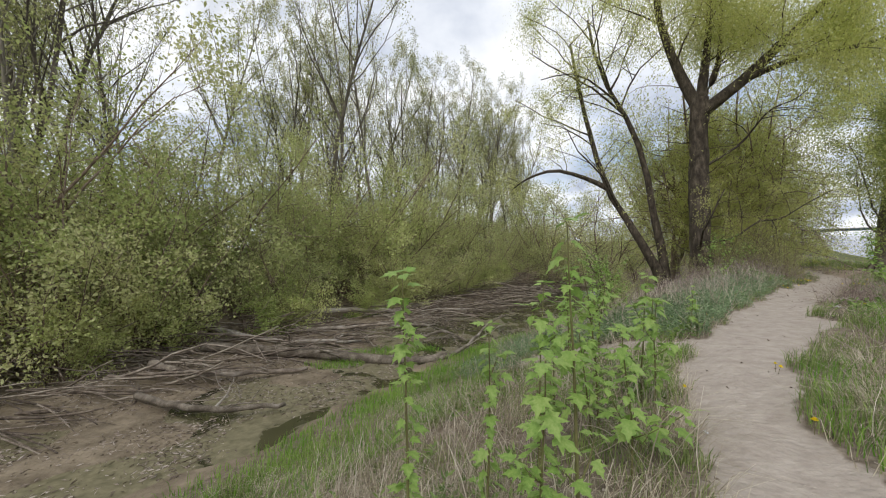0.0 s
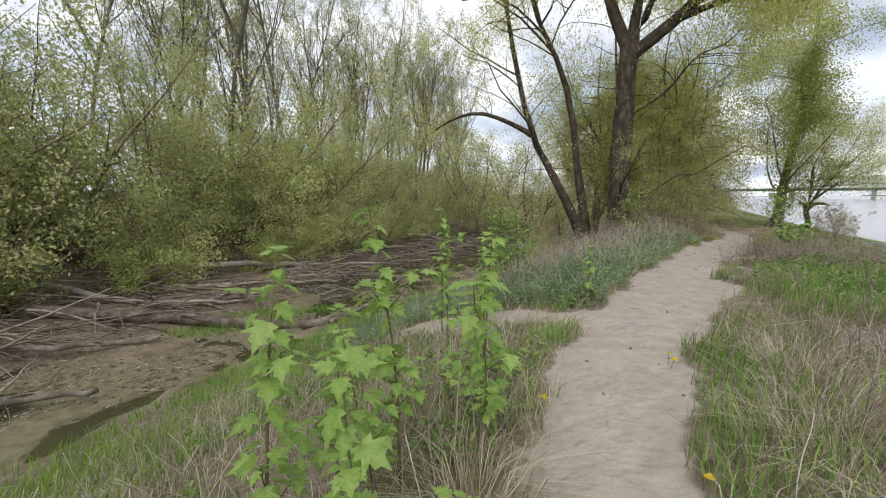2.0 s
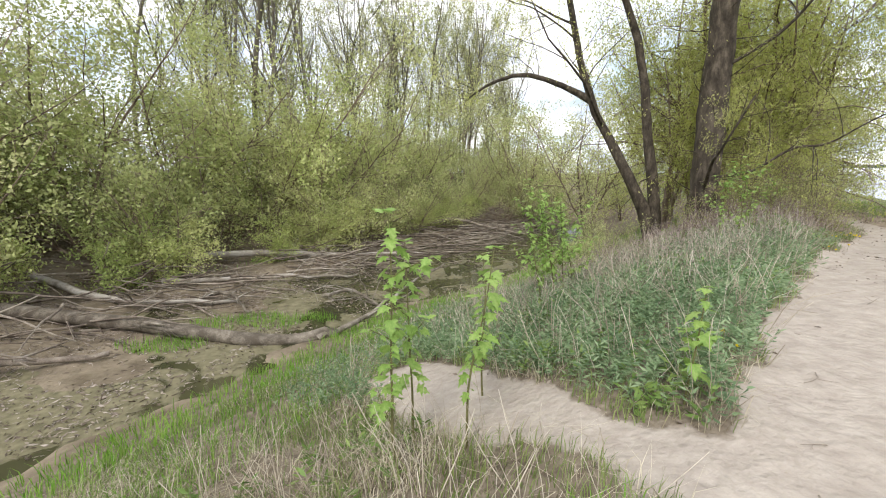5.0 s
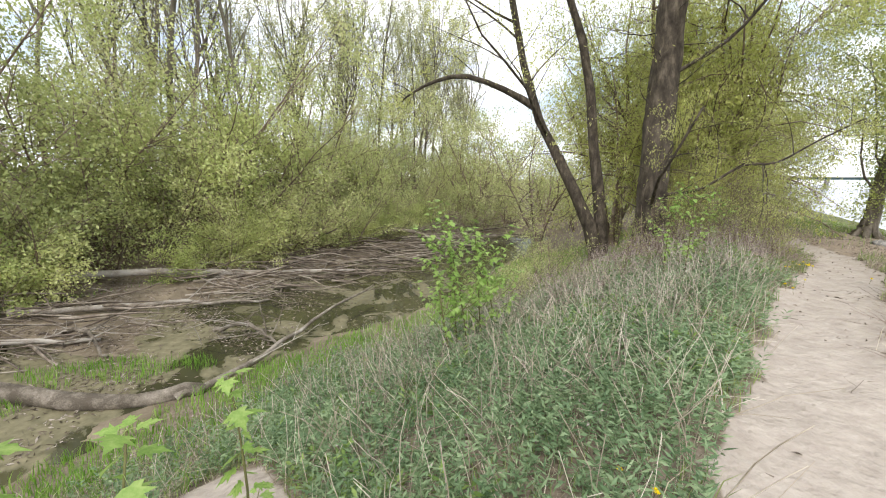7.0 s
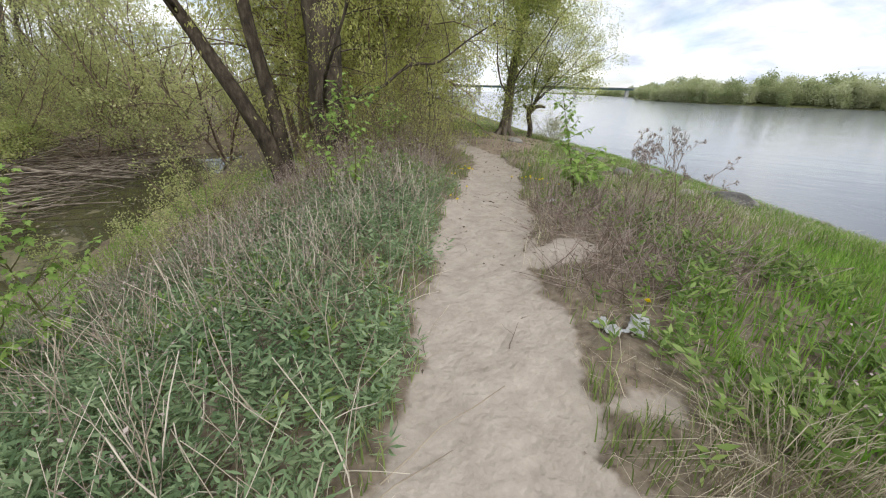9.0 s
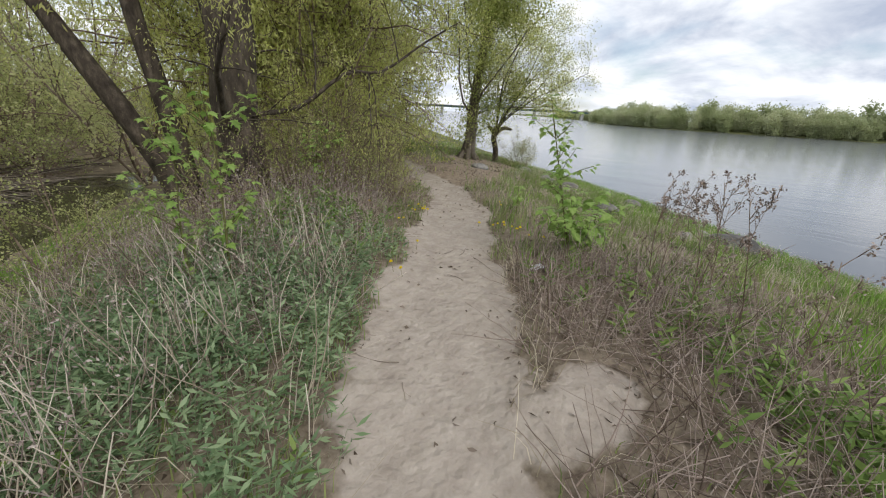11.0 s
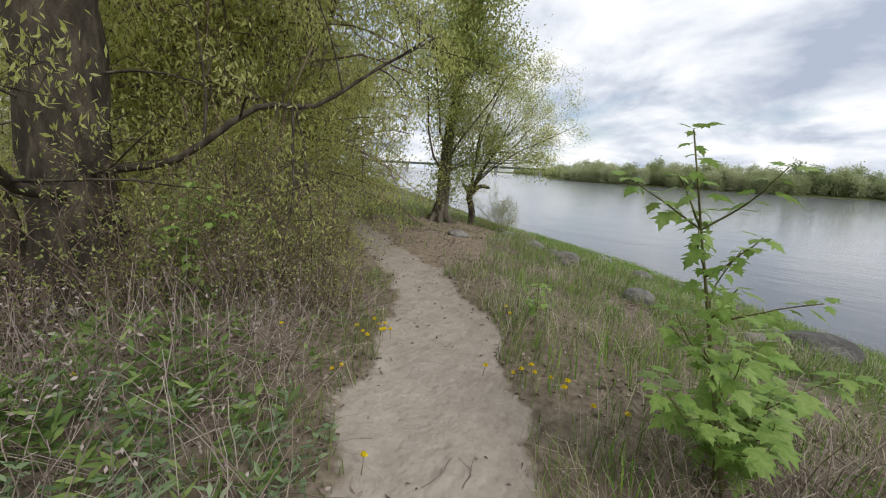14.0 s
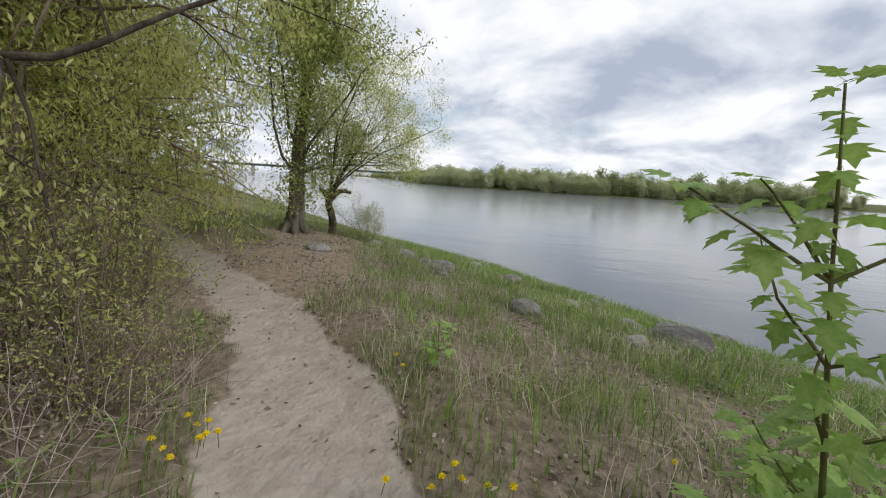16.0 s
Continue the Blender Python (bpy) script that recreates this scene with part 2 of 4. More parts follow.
def add_scum(m):
    """Floating beige-green scum in drifting sheets over the still water."""
    nd, ln = m.node_tree.nodes, m.node_tree.links.new
    b = nd["Principled BSDF"]
    tc = nd.new("ShaderNodeTexCoord")
    big, small = nd.new("ShaderNodeTexNoise"), nd.new("ShaderNodeTexNoise")
    for n, sc, det in ((big, 0.42, 7), (small, 5.0, 8)):
        n.inputs["Scale"].default_value, n.inputs["Detail"].default_value, n.inputs["Roughness"].default_value = sc, det, 0.6
        ln(tc.outputs["Object"], n.inputs["Vector"])
    big.inputs["Distortion"].default_value = 1.2
    mr = nd.new("ShaderNodeMapRange")
    mr.inputs["From Min"].default_value, mr.inputs["From Max"].default_value = 0.495, 0.545
    sep, drift = nd.new("ShaderNodeSeparateXYZ"), nd.new("ShaderNodeMath")
    ln(tc.outputs["Object"], sep.inputs[0])
    drift.operation, drift.inputs[1].default_value = "MULTIPLY_ADD", -0.017
    ln(sep.outputs["X"], drift.inputs[0])
    ln(big.outputs["Fac"], drift.inputs[2])
    ln(drift.outputs[0], mr.inputs["Value"])
    ramp = nd.new("ShaderNodeValToRGB")
    ramp.color_ramp.elements[0].position, ramp.color_ramp.elements[0].color = 0.3, (0.11, 0.10, 0.055, 1)
    ramp.color_ramp.elements[1].position, ramp.color_ramp.elements[1].color = 0.7, (0.25, 0.22, 0.135, 1)
    ln(small.outputs["Fac"], ramp.inputs[0])
    old = b.inputs["Base Color"].links[0].from_socket
    mx = nd.new("ShaderNodeMix")
    mx.data_type = "RGBA"
    ln(mr.outputs[0], mx.inputs["Factor"])
    ln(old, mx.inputs["A"])
    ln(ramp.outputs[0], mx.inputs["B"])
    ln(mx.outputs["Result"], b.inputs["Base Color"])
    rg = nd.new("ShaderNodeMapRange")
    rg.inputs["To Min"].default_value, rg.inputs["To Max"].default_value = 0.05, 0.75
    ln(mr.outputs[0], rg.inputs["Value"])
    ln(rg.outputs[0], b.inputs["Roughness"])


add_scum(M_INLET)


# ---- geometry helpers ----
class Geo:
    """Collects vertices, quads and triangles for one mesh."""

    def __init__(self):
        self.v, self.q, self.t, self.n = [], [], [], 0

    def add(self, v, q=None, t=None):
        v = np.asarray(v, dtype=np.float32).reshape(-1, 3)
        if q is not None:
            self.q.append(np.asarray(q, dtype=np.int32) + self.n)
        if t is not None:
            self.t.append(np.asarray(t, dtype=np.int32) + self.n)
        self.v.append(v)
        self.n += len(v)

    def mesh(self, name, mat, smooth=True):
        me = bpy.data.meshes.new(name)
        v = np.concatenate(self.v)
        q = np.concatenate(self.q) if self.q else np.zeros((0, 4), np.int32)
        t = np.concatenate(self.t) if self.t else np.zeros((0, 3), np.int32)
        me.vertices.add(len(v))
        me.vertices.foreach_set("co", v.ravel())
        me.loops.add(q.size + t.size)
        me.loops.foreach_set("vertex_index", np.concatenate([q.ravel(), t.ravel()]))
        me.polygons.add(len(q) + len(t))
        me.polygons.foreach_set("loop_start", np.concatenate([np.arange(len(q)) * 4, q.size + np.arange(len(t)) * 3]).astype(np.int32))
        me.polygons.foreach_set("loop_total", np.concatenate([np.full(len(q), 4), np.full(len(t), 3)]).astype(np.int32))
        me.polygons.foreach_set("use_smooth", np.full(len(q) + len(t), smooth))
        me.materials.append(mat)
        me.update(calc_edges=True)
        return me


def part(name, geo, mat, parent=None, label="", smooth=True):
    ob = new(name, geo.mesh(name, mat, smooth))
    if parent is not None:
        ob.parent = parent
    return tagged(ob, label)


def thing(name, at, label, category, group="", kind=""):
    ob = new(name)
    ob.location = at
    ob.empty_display_size = 0.2
    return tagged(ob, label, category, group, kind)


def tube(geo, pts, rad, sides=6):
    pts = np.asarray(pts, float)
    rad = np.broadcast_to(np.asarray(rad, float), (len(pts),))
    d = np.gradient(pts, axis=0)
    d /= np.linalg.norm(d, axis=1)[:, None] + 1e-9
    ref = np.where(np.abs(d[:, 2:3]) > 0.9, np.array([[1.0, 0, 0]]), np.array([[0, 0, 1.0]]))
    a = np.cross(d, ref)
    a /= np.linalg.norm(a, axis=1)[:, None] + 1e-9
    b = np.cross(d, a)
    ang = np.arange(sides) * 2 * np.pi / sides
    ring = np.cos(ang)[None, :, None] * a[:, None] + np.sin(ang)[None, :, None] * b[:, None]
    wobble = np.ones((len(pts), sides))
    if sides >= 9:
        row = np.arange(len(pts))[:, None]
        wobble += 0.07 * np.sin(3 * ang + 1.7 * row) + 0.06 * np.sin(5 * ang - 2.3 * row) + 0.04 * np.sin(2 * ang + 0.9 * row)
    v = pts[:, None] + ring * (rad[:, None] * wobble)[:, :, None]
    n = len(pts)
    i, j = np.meshgrid(np.arange(n - 1), np.arange(sides), indexing="ij")
    j2 = (j + 1) % sides
    q = np.stack([i * sides + j, i * sides + j2, (i + 1) * sides + j2, (i + 1) * sides + j], -1).reshape(-1, 4)
    cap = np.array([[(n - 1) * sides + k, (n - 1) * sides + k + 1, (n - 1) * sides] for k in range(1, sides - 1)])
    geo.add(v.reshape(-1, 3), q, cap)


def unit(v):
    return v / (np.linalg.norm(v, axis=-1, keepdims=True) + 1e-9)


def leaves(geo, p, direction, length, width, fold=0.15):
    """One folded, pointed leaf (a quad) at each place p, along its direction."""
    n = len(p)
    if not n:
        return
    rnd = np.random.normal(size=(n, 3))
    d = unit(direction)
    s = unit(np.cross(d, rnd))
    nn = np.cross(s, d)
    length, width = np.broadcast_to(length, (n,))[:, None], np.broadcast_to(width, (n,))[:, None]
    m = p + d * length * 0.45
    v = np.stack([p, m + s * width / 2 + nn * width * fold, p + d * length, m - s * width / 2 + nn * width * fold], 1)
    geo.add(v.reshape(-1, 3), np.arange(n * 4).reshape(n, 4))


def blades(geo, p, height, width, lean, bend=0.5):
    """Grass blades: three-level tapering strips that bow over to the side given by lean."""
    n = len(p)
    if not n:
        return
    az = np.random.uniform(0, 2 * np.pi, n)
    side = np.stack([np.cos(az), np.sin(az), np.zeros(n)], 1)
    h, w = np.broadcast_to(height, (n,))[:, None], np.broadcast_to(width, (n,))[:, None]
    up = np.array([[0, 0, 1.0]])
    m = p + up * h * 0.55 + lean * h * 0.3
    e = p + up * h * (1 - 0.25 * bend) + lean * h * (0.6 + bend * 0.5)
    v = np.stack([p - side * w / 2, p + side * w / 2, m + side * w * 0.4, m - side * w * 0.4, e], 1)
    k = np.arange(n)[:, None] * 5
    geo.add(v.reshape(-1, 3), k + np.array([[0, 1, 2, 3]]), k + np.array([[3, 2, 4]]))


# ---- plan: path, inlet edge, river shore ----
WATER = -2.2
PATHLINE = np.array([(-9, -14, .4), (-1.6, -2.3, .4), (0, -.2, .4), (1.2, 1.6, .42), (1.95, 3.05, .42), (2.85, 4.35, .5), (3.9, 5.2, .62), (5.3, 6.6, .62),
                     (6.05, 7.3, .58), (7.1, 8.25, .52), (8.2, 9.3, .5), (9.1, 9.85, .66), (10.3, 10.75, .52), (11.5, 11.7, .56), (12.3, 12.15, .52), (13.1, 12.75, .42),
                     (14.1, 14.0, .38), (15.4, 16.1, .32), (17.0, 18.6, .36), (18.4, 20.8, .4), (22, 27, .4), (30, 42, .4)])
INLET = np.array([(-60, -80), (-9, 1), (-4.1, 7.6), (-2, 11), (0, 13.9), (3.1, 16.3), (5, 18.5), (10.4, 26.4), (20, 42), (32, 60), (70, 120), (300, 460)], float)
SHORE = np.array([(-300, -400), (8, -10.5), (20.2, 4.9), (22.8, 7.6), (27.6, 12.8), (31.5, 18.5), (80, 75), (300, 330), (900, 1000)], float)
FARBANK = np.array([(520, -1500), (300, -400), (263, -150), (246, 0), (264, 62), (322, 112), (450, 170), (580, 212), (900, 420), (1500, 900)], float)


def sdist(line, x, y):
    """Distance to a polyline, positive on its left side, and the third column there (if any)."""
    best = np.full(np.shape(x), 1e9)
    sign = np.ones(np.shape(x))
    extra = np.zeros(np.shape(x))
    for a, b in zip(line[:-1], line[1:]):
        d = b[:2] - a[:2]
        L = float(d @ d)
        t = np.clip(((x - a[0]) * d[0] + (y - a[1]) * d[1]) / L, 0, 1)
        px, py = x - a[0] - t * d[0], y - a[1] - t * d[1]
        dd = np.hypot(px, py)
        s = np.sign(d[0] * py - d[1] * px)
        near = dd < best
        best = np.where(near, dd, best)
        sign = np.where(near, s, sign)
        if line.shape[1] > 2:
            extra = np.where(near, a[2] + t * (b[2] - a[2]), extra)
    return (best * sign, extra) if line.shape[1] > 2 else best * sign


def smooth(a, b, v):
    t = np.clip((v - a) / (b - a), 0, 1)
    return t * t * (3 - 2 * t)


def wave(x, y, s, seed=0.0):
    """Cheap smooth noise, about -1 to 1."""
    x, y = x / s + seed * 7.3, y / s + seed * 3.1
    return (np.sin(1.7 * x + 1.3 * np.sin(1.1 * y + seed)) + np.sin(1.9 * y + 1.5 * np.sin(1.3 * x + 2 * seed)) + np.sin(1.3 * (x + y) + np.sin(2.3 * x - 1.7 * y))) / 3


def height(x, y):
    x, y = np.asarray(x, float), np.asarray(y, float)
    e = sdist(INLET, x, y)
    d = sdist(SHORE, x, y)
    f = -sdist(FARBANK, x, y)
    p, hw = sdist(PATHLINE, x, y)
    left = np.interp(e, [-9, -7.6, -6.6, -5, -3, -1, 0, 1.2, 5.5, 6.8, 9.3, 11.5, 14, 20, 40, 120], [0, 0, -.25, -.85, -1.6, -2.08, -2.2, -2.42, -2.45, -2.2, -1.98, -1.3, -.3, .6, 1.6, 3])
    mud = smooth(2, -6, x) * smooth(0, 2.5, e) * smooth(8.5, 6.0, e)
    left = left + mud * (0.26 + 0.13 * wave(x, y, 1.4, 2))
    left = np.maximum(left, -2.6 + 1.5 * smooth(31, 40, y) * (e > -3)) 
    right = np.interp(d, [-30, -6, 0, 1.0, 3.5, 7, 9.6, 11], [-6, -4, -2.25, -1.75, -1.15, -.38, 0, 0])
    z = np.where(e > -7.6, left, np.minimum(0.0, right))
    z = np.where((e > -7.6) & (d < 9), np.minimum(left, right), z)
    far = np.interp(f, [-60, -4, 3, 12, 60, 400], [-6, -2.6, -1.4, -0.3, 1, 2])
    z = np.where(d < -25, np.maximum(z, far), z)
    z = z + 0.4 * np.exp(-((x - 8.6) ** 2 + (y - 13.4) ** 2) / 9.0) * smooth(0.4, 2.2, p)
    sink = smooth(0.25, -0.25, np.abs(p) - hw)
    z = z + 0.05 * wave(x, y, 1.1, 1) * (1 - 0.6 * sink) + 0.02 * wave(x, y, 0.31, 4) - 0.06 * sink
    return z


def capsule(x, y, a, b, r):
    a, b = np.array(a, float), np.array(b, float)
    d = b - a
    t = np.clip(((x - a[0]) * d[0] + (y - a[1]) * d[1]) / (d @ d), 0, 1)
    return np.hypot(x - a[0] - t * d[0], y - a[1] - t * d[1]) - r


def sandiness(x, y):
    """Below 0 on bare sand, the distance to it elsewhere."""
    p, hw = sdist(PATHLINE, x, y)
    s = np.abs(p) - hw + 0.13 * wave(x, y, 0.5, 3) + 0.08 * wave(x, y, 0.17, 5)
    for a, b, r in (((3.2, 5.4), (2.2, 6.6), .24), ((4.4, 5.3), (6.2, 6.3), .22), ((8.4, 8.6), (9.0, 8.6), .2), ((6.9, 7.15), (7.2, 6.95), .02), ((2.2, 6.7), (1.3, 8.7), .5)):
        s = np.minimum(s, capsule(x, y, a, b, r) + 0.12 * wave(x, y, 0.4, 6))
    return s


def dirtiness(x, y):
    """Trodden bare earth round the poplar and the path's far end."""
    return np.minimum(capsule(x, y, (15.4, 14.3), (20.2, 17.0), 1.2), capsule(x, y, (14.5, 14.6), (17.0, 17.6), 1.1)) + 0.35 * wave(x, y, 0.9, 8)


# ---- ground ----
def ground():
    n = 410
    u = np.linspace(-1, 1, n)
    k = 7.4
    g = np.sinh(u * k) / np.sinh(k)
    gx, gy = 6 + 2500 * g, 9 + 2500 * g
    X, Y = np.meshgrid(gx, gy, indexing="ij")
    Z = height(X, Y)
    i, j = np.meshgrid(np.arange(n - 1), np.arange(n - 1), indexing="ij")
    q = np.stack([i * n + j, (i + 1) * n + j, (i + 1) * n + j + 1, i * n + j + 1], -1).reshape(-1, 4)
    s = sandiness(X, Y)
    fine = np.maximum(0, 1 - np.hypot(X - 6, Y - 7) / 14)
    Z = Z + fine * np.where(s < 0.1, 0.010 * wave(X, Y, 0.12, 9) + 0.007 * wave(X, Y, 0.07, 10), 0.03 * wave(X, Y, 0.2, 11))
    geo = Geo()
    geo.add(np.stack([X, Y, Z], -1).reshape(-1, 3), q)

    m = bpy.data.materials.new("sand_soil_and_mud")
    m.use_nodes = True
    nd, ln = m.node_tree.nodes, m.node_tree.links.new
    b = nd["Principled BSDF"]
    b.inputs["Roughness"].default_value, b.inputs["Specular IOR Level"].default_value = 0.92, 0.2
    tc = nd.new("ShaderNodeTexCoord")

    def tex(scale, lo, hi, c0, c1, detail=8):
        nz = nd.new("ShaderNodeTexNoise")
        nz.inputs["Scale"].default_value, nz.inputs["Detail"].default_value, nz.inputs["Roughness"].default_value = scale, detail, 0.65
        ln(tc.outputs["Object"], nz.inputs["Vector"])
        r = nd.new("ShaderNodeValToRGB")
        r.color_ramp.elements[0].position, r.color_ramp.elements[0].color = lo, (*c0, 1)
        r.color_ramp.elements[1].position, r.color_ramp.elements[1].color = hi, (*c1, 1)
        ln(nz.outputs["Fac"], r.inputs[0])
        return r.outputs[0]
    sand = tex(5, .3, .72, (0.33, 0.28, 0.235), (0.48, 0.42, 0.36), 10)
    soil = tex(9, .34, .68, (0.12, 0.092, 0.066), (0.29, 0.24, 0.18), 10)
    dirt = tex(7, .32, .7, (0.19, 0.145, 0.105), (0.36, 0.29, 0.22), 10)
    mud = tex(1.6, .33, .68, (0.125, 0.098, 0.066), (0.30, 0.245, 0.175), 10)
    turf = tex(0.35, .35, .65, (0.07, 0.09, 0.03), (0.16, 0.16, 0.06), 8)
    breakup = nd.new("ShaderNodeTexNoise")
    breakup.inputs["Scale"].default_value, breakup.inputs["Detail"].default_value = 7, 8
    ln(tc.outputs["Object"], breakup.inputs["Vector"])

    def layer(under, over, name, amount=0.5):
        at = nd.new("ShaderNodeAttribute")
        at.attribute_name = name
        ad = nd.new("ShaderNodeMath")
        ad.operation = "MULTIPLY_ADD"
        ln(breakup.outputs["Fac"], ad.inputs[0])
        ad.inputs[1].default_value = amount
        ln(at.outputs["Fac"], ad.inputs[2])
        mr = nd.new("ShaderNodeMapRange")
        mr.inputs["From Min"].default_value, mr.inputs["From Max"].default_value = 0.42 + amount / 2, 0.58 + amount / 2
        ln(ad.outputs[0], mr.inputs["Value"])
        mx = nd.new("ShaderNodeMix")
        mx.data_type = "RGBA"
        ln(mr.outputs[0], mx.inputs["Factor"])
        ln(under, mx.inputs["A"])
        ln(over, mx.inputs["B"])
        return mx.outputs["Result"]
    col = layer(soil, turf, "turf")
    col = layer(col, dirt, "dirt")
    col = layer(col, mud, "mud")
    col = layer(col, sand, "sand", 0.6)
    ln(col, b.inputs["Base Color"])
    nb = nd.new("ShaderNodeTexNoise")
    nb.inputs["Scale"].default_value, nb.inputs["Detail"].default_value = 14, 8
    ln(tc.outputs["Object"], nb.inputs["Vector"])
    bp = nd.new("ShaderNodeBump")
    bp.inputs["Strength"].default_value, bp.inputs["Distance"].default_value = 0.7, 0.038
    ln(nb.outputs["Fac"], bp.inputs["Height"])
    nb2 = nd.new("ShaderNodeTexNoise")
    nb2.inputs["Scale"].default_value, nb2.inputs["Detail"].default_value = 7.5, 2
    ln(tc.outputs["Object"], nb2.inputs["Vector"])
    bp2 = nd.new("ShaderNodeBump")
    bp2.inputs["Strength"].default_value, bp2.inputs["Distance"].default_value = 0.7, 0.05
    ln(nb2.outputs["Fac"], bp2.inputs["Height"])
    ln(bp2.outputs[0], bp.inputs["Normal"])
    ln(bp.outputs[0], b.inputs["Normal"])
    me = geo.mesh("ground", m)
    e, d = sdist(INLET, X, Y), sdist(SHORE, X, Y)
    masks = {"sand": smooth(0.35, -0.25, s), "dirt": smooth(0.5, -0.5, dirtiness(X, Y)), "mud": smooth(-0.9, -0.1, e) * smooth(13, 9, e),
             "turf": np.maximum(smooth(12, 17, e), np.maximum(smooth(26, 40, np.hypot(X - 8, Y - 9)) * (e < 0), 0.75 * smooth(8.2, 6.5, d)))}
    for name, val in masks.items():
        at = me.attributes.new(name, "FLOAT", "POINT")
        at.data.foreach_set("value", val.astype(np.float32).ravel())
    ob = new("ground", me)
    return tagged(ob, "sandy earth bank with a trodden pale path", "ground", kind="structure")


ground()


MIDLINE = [(-420, -640), (-6, -12), (3, 3), (9, 12), (13, 20), (30, 44), (900, 1200)]


def water(name, far_side, mat, label):
    """A level sheet from the middle of the spit out to the far side given."""
    geo, n = Geo(), len(MIDLINE)
    v = [(x, y, WATER) for x, y in MIDLINE] + [(x, y, WATER) for x, y in far_side]
    geo.add(v, [[k, k + 1, n + k + 1, n + k] for k in range(n - 1)])
    tagged(part(name, geo, mat, smooth=False), label, "water", kind="structure")


water("water_river", [(300, -1600), (2500, -1500), (2500, -500), (2500, 100), (2500, 600), (2500, 1200), (2500, 2500)], M_RIVER, "broad grey river reflecting the cloudy sky")
water("water_inlet", [(-900, -700), (-900, -200), (-900, 0), (-900, 100), (-900, 300), (-900, 600), (-900, 1500)], M_INLET, "still murky green water with floating scum")


# ---- trees ----
def wander(start, direction, length, n, rough, lift):
    """A crooked line: lift pulls it up (or down, below 0) as it goes."""
    p, d = [np.array(start, float)], unit(np.array(direction, float))
    for _ in range(n):
        d = unit(d + np.random.normal(size=3) * rough + np.array([0, 0, lift]))
        p.append(p[-1] + d * length / n)
    return np.array(p)


def grow(geo, pts, r0, r1, kids, level, twigs, cfg):
    """A limb along pts with its side branches, down to twigs, whose points are collected."""
    n = len(pts)
    rad = r0 + (r1 - r0) * np.linspace(0, 1, n) ** 0.8
    tube(geo, pts, rad, 20 if r0 > .4 else 11 if r0 > .12 else 6 if r0 > .04 else 4 if r0 > .015 else 3)
    length = np.linalg.norm(np.diff(pts, axis=0), axis=1).sum()
    if level >= len(kids):
        twigs.append(pts)
        return
    for _ in range(kids[level]):
        f = np.random.uniform(cfg["low"] if level == 0 else 0.25, 1.0) * (n - 1)
        i = min(int(f), n - 2)
        at = pts[i] + (pts[i + 1] - pts[i]) * (f - i)
        along = unit(pts[i + 1] - pts[i])
        side = unit(np.cross(along, np.random.normal(size=3)))
        d = unit(along * cfg["along"] + side + np.array([0, 0, cfg["up"]]))
        ln = length * np.random.uniform(*cfg["ratio"]) * (1.15 - 0.5 * f / (n - 1))
        rr = max(0.004, min(rad[i] * 0.6, ln * 0.011))
        grow(geo, wander(at, d, ln, 5 if level + 1 < len(kids) else 3, cfg["rough"], cfg["lift"]), rr, rr * 0.3, kids, level + 1, twigs, cfg)


def foliage(twigs, per, length, width, spread, droop, low=0.1):
    geo = Geo()
    tw = np.array([t[np.linspace(0, len(t) - 1, 5).astype(int)] for t in twigs])
    n = len(tw) * per
    k = np.repeat(np.arange(len(tw)), per)
    f = np.random.uniform(low, 1, n) * 3.999
    i = f.astype(int)
    p = tw[k, i] + (tw[k, i + 1] - tw[k, i]) * (f - i)[:, None]
    p = p + np.random.normal(size=(n, 3)) * spread
    d = np.random.normal(size=(n, 3)) + np.array([0, 0, -droop])
    leaves(geo, p, d, length * np.random.uniform(.6, 1.3, n), width * np.random.uniform(.6, 1.3, n))
    return geo


CFG = dict(low=0.35, along=0.7, up=0.35, ratio=(0.28, 0.5), rough=0.16, lift=0.06)


def simple_tree(name, at, h, r, lean, kids, cfg, leaf, mat_bark, mat_leaf, label, category="tree", stems=1, group="", splay=.8):
    th = thing(name, at, label, category, group)
    geo, twigs = Geo(), []
    for s in range(stems):
        a = np.random.uniform(0, 6.28)
        tilt = np.array([math.cos(a), math.sin(a), 0]) * (0.1 if stems == 1 else np.random.uniform(.15, splay))
        k = 1.0 if stems == 1 else np.random.uniform(.6, 1.0)
        pts = wander((0.15 * tilt[0], 0.15 * tilt[1], -0.15), np.array([lean[0], lean[1], 1.0]) + tilt, h * k, 8, 0.06 if stems == 1 else 0.12, 0.02)
        grow(geo, pts, r * k, r * 0.12, kids, 0, twigs, cfg)
    part("trunk", geo, mat_bark, th)
    part("crown", foliage(twigs, *leaf), mat_leaf, th)
    return th


def place(ob, x, y, scale=1.0, turn=0.0, sink=0.1):
    k = scale / ob.scale[0]
    return copy_thing(ob, Matrix.LocRotScale((x, y, float(height(x, y)) - sink), Euler((0, 0, turn)), (k, k, k)))


def put_down(ob, x, y, scale=1.0, turn=0.0):
    ob.matrix_basis = Matrix.LocRotScale((x, y, float(height(x, y)) - 0.08), Euler((0, 0, turn)), (scale, scale, scale))
    return ob


rng = random.Random(5)

# ---- woods beyond the inlet ----
def behind(u, e):
    """A place on the inlet's far side: u metres along its edge, e metres across."""
    seg = np.linalg.norm(np.diff(INLET[1:], axis=0), axis=1)
    cum = np.concatenate([[0], np.cumsum(seg)])
    i = int(np.clip(np.searchsorted(cum, u) - 1, 0, len(seg) - 1))
    d = (INLET[i + 2] - INLET[i + 1]) / seg[i]
    p = INLET[i + 1] + d * (u - cum[i])
    return p[0] - d[1] * e, p[1] + d[0] * e


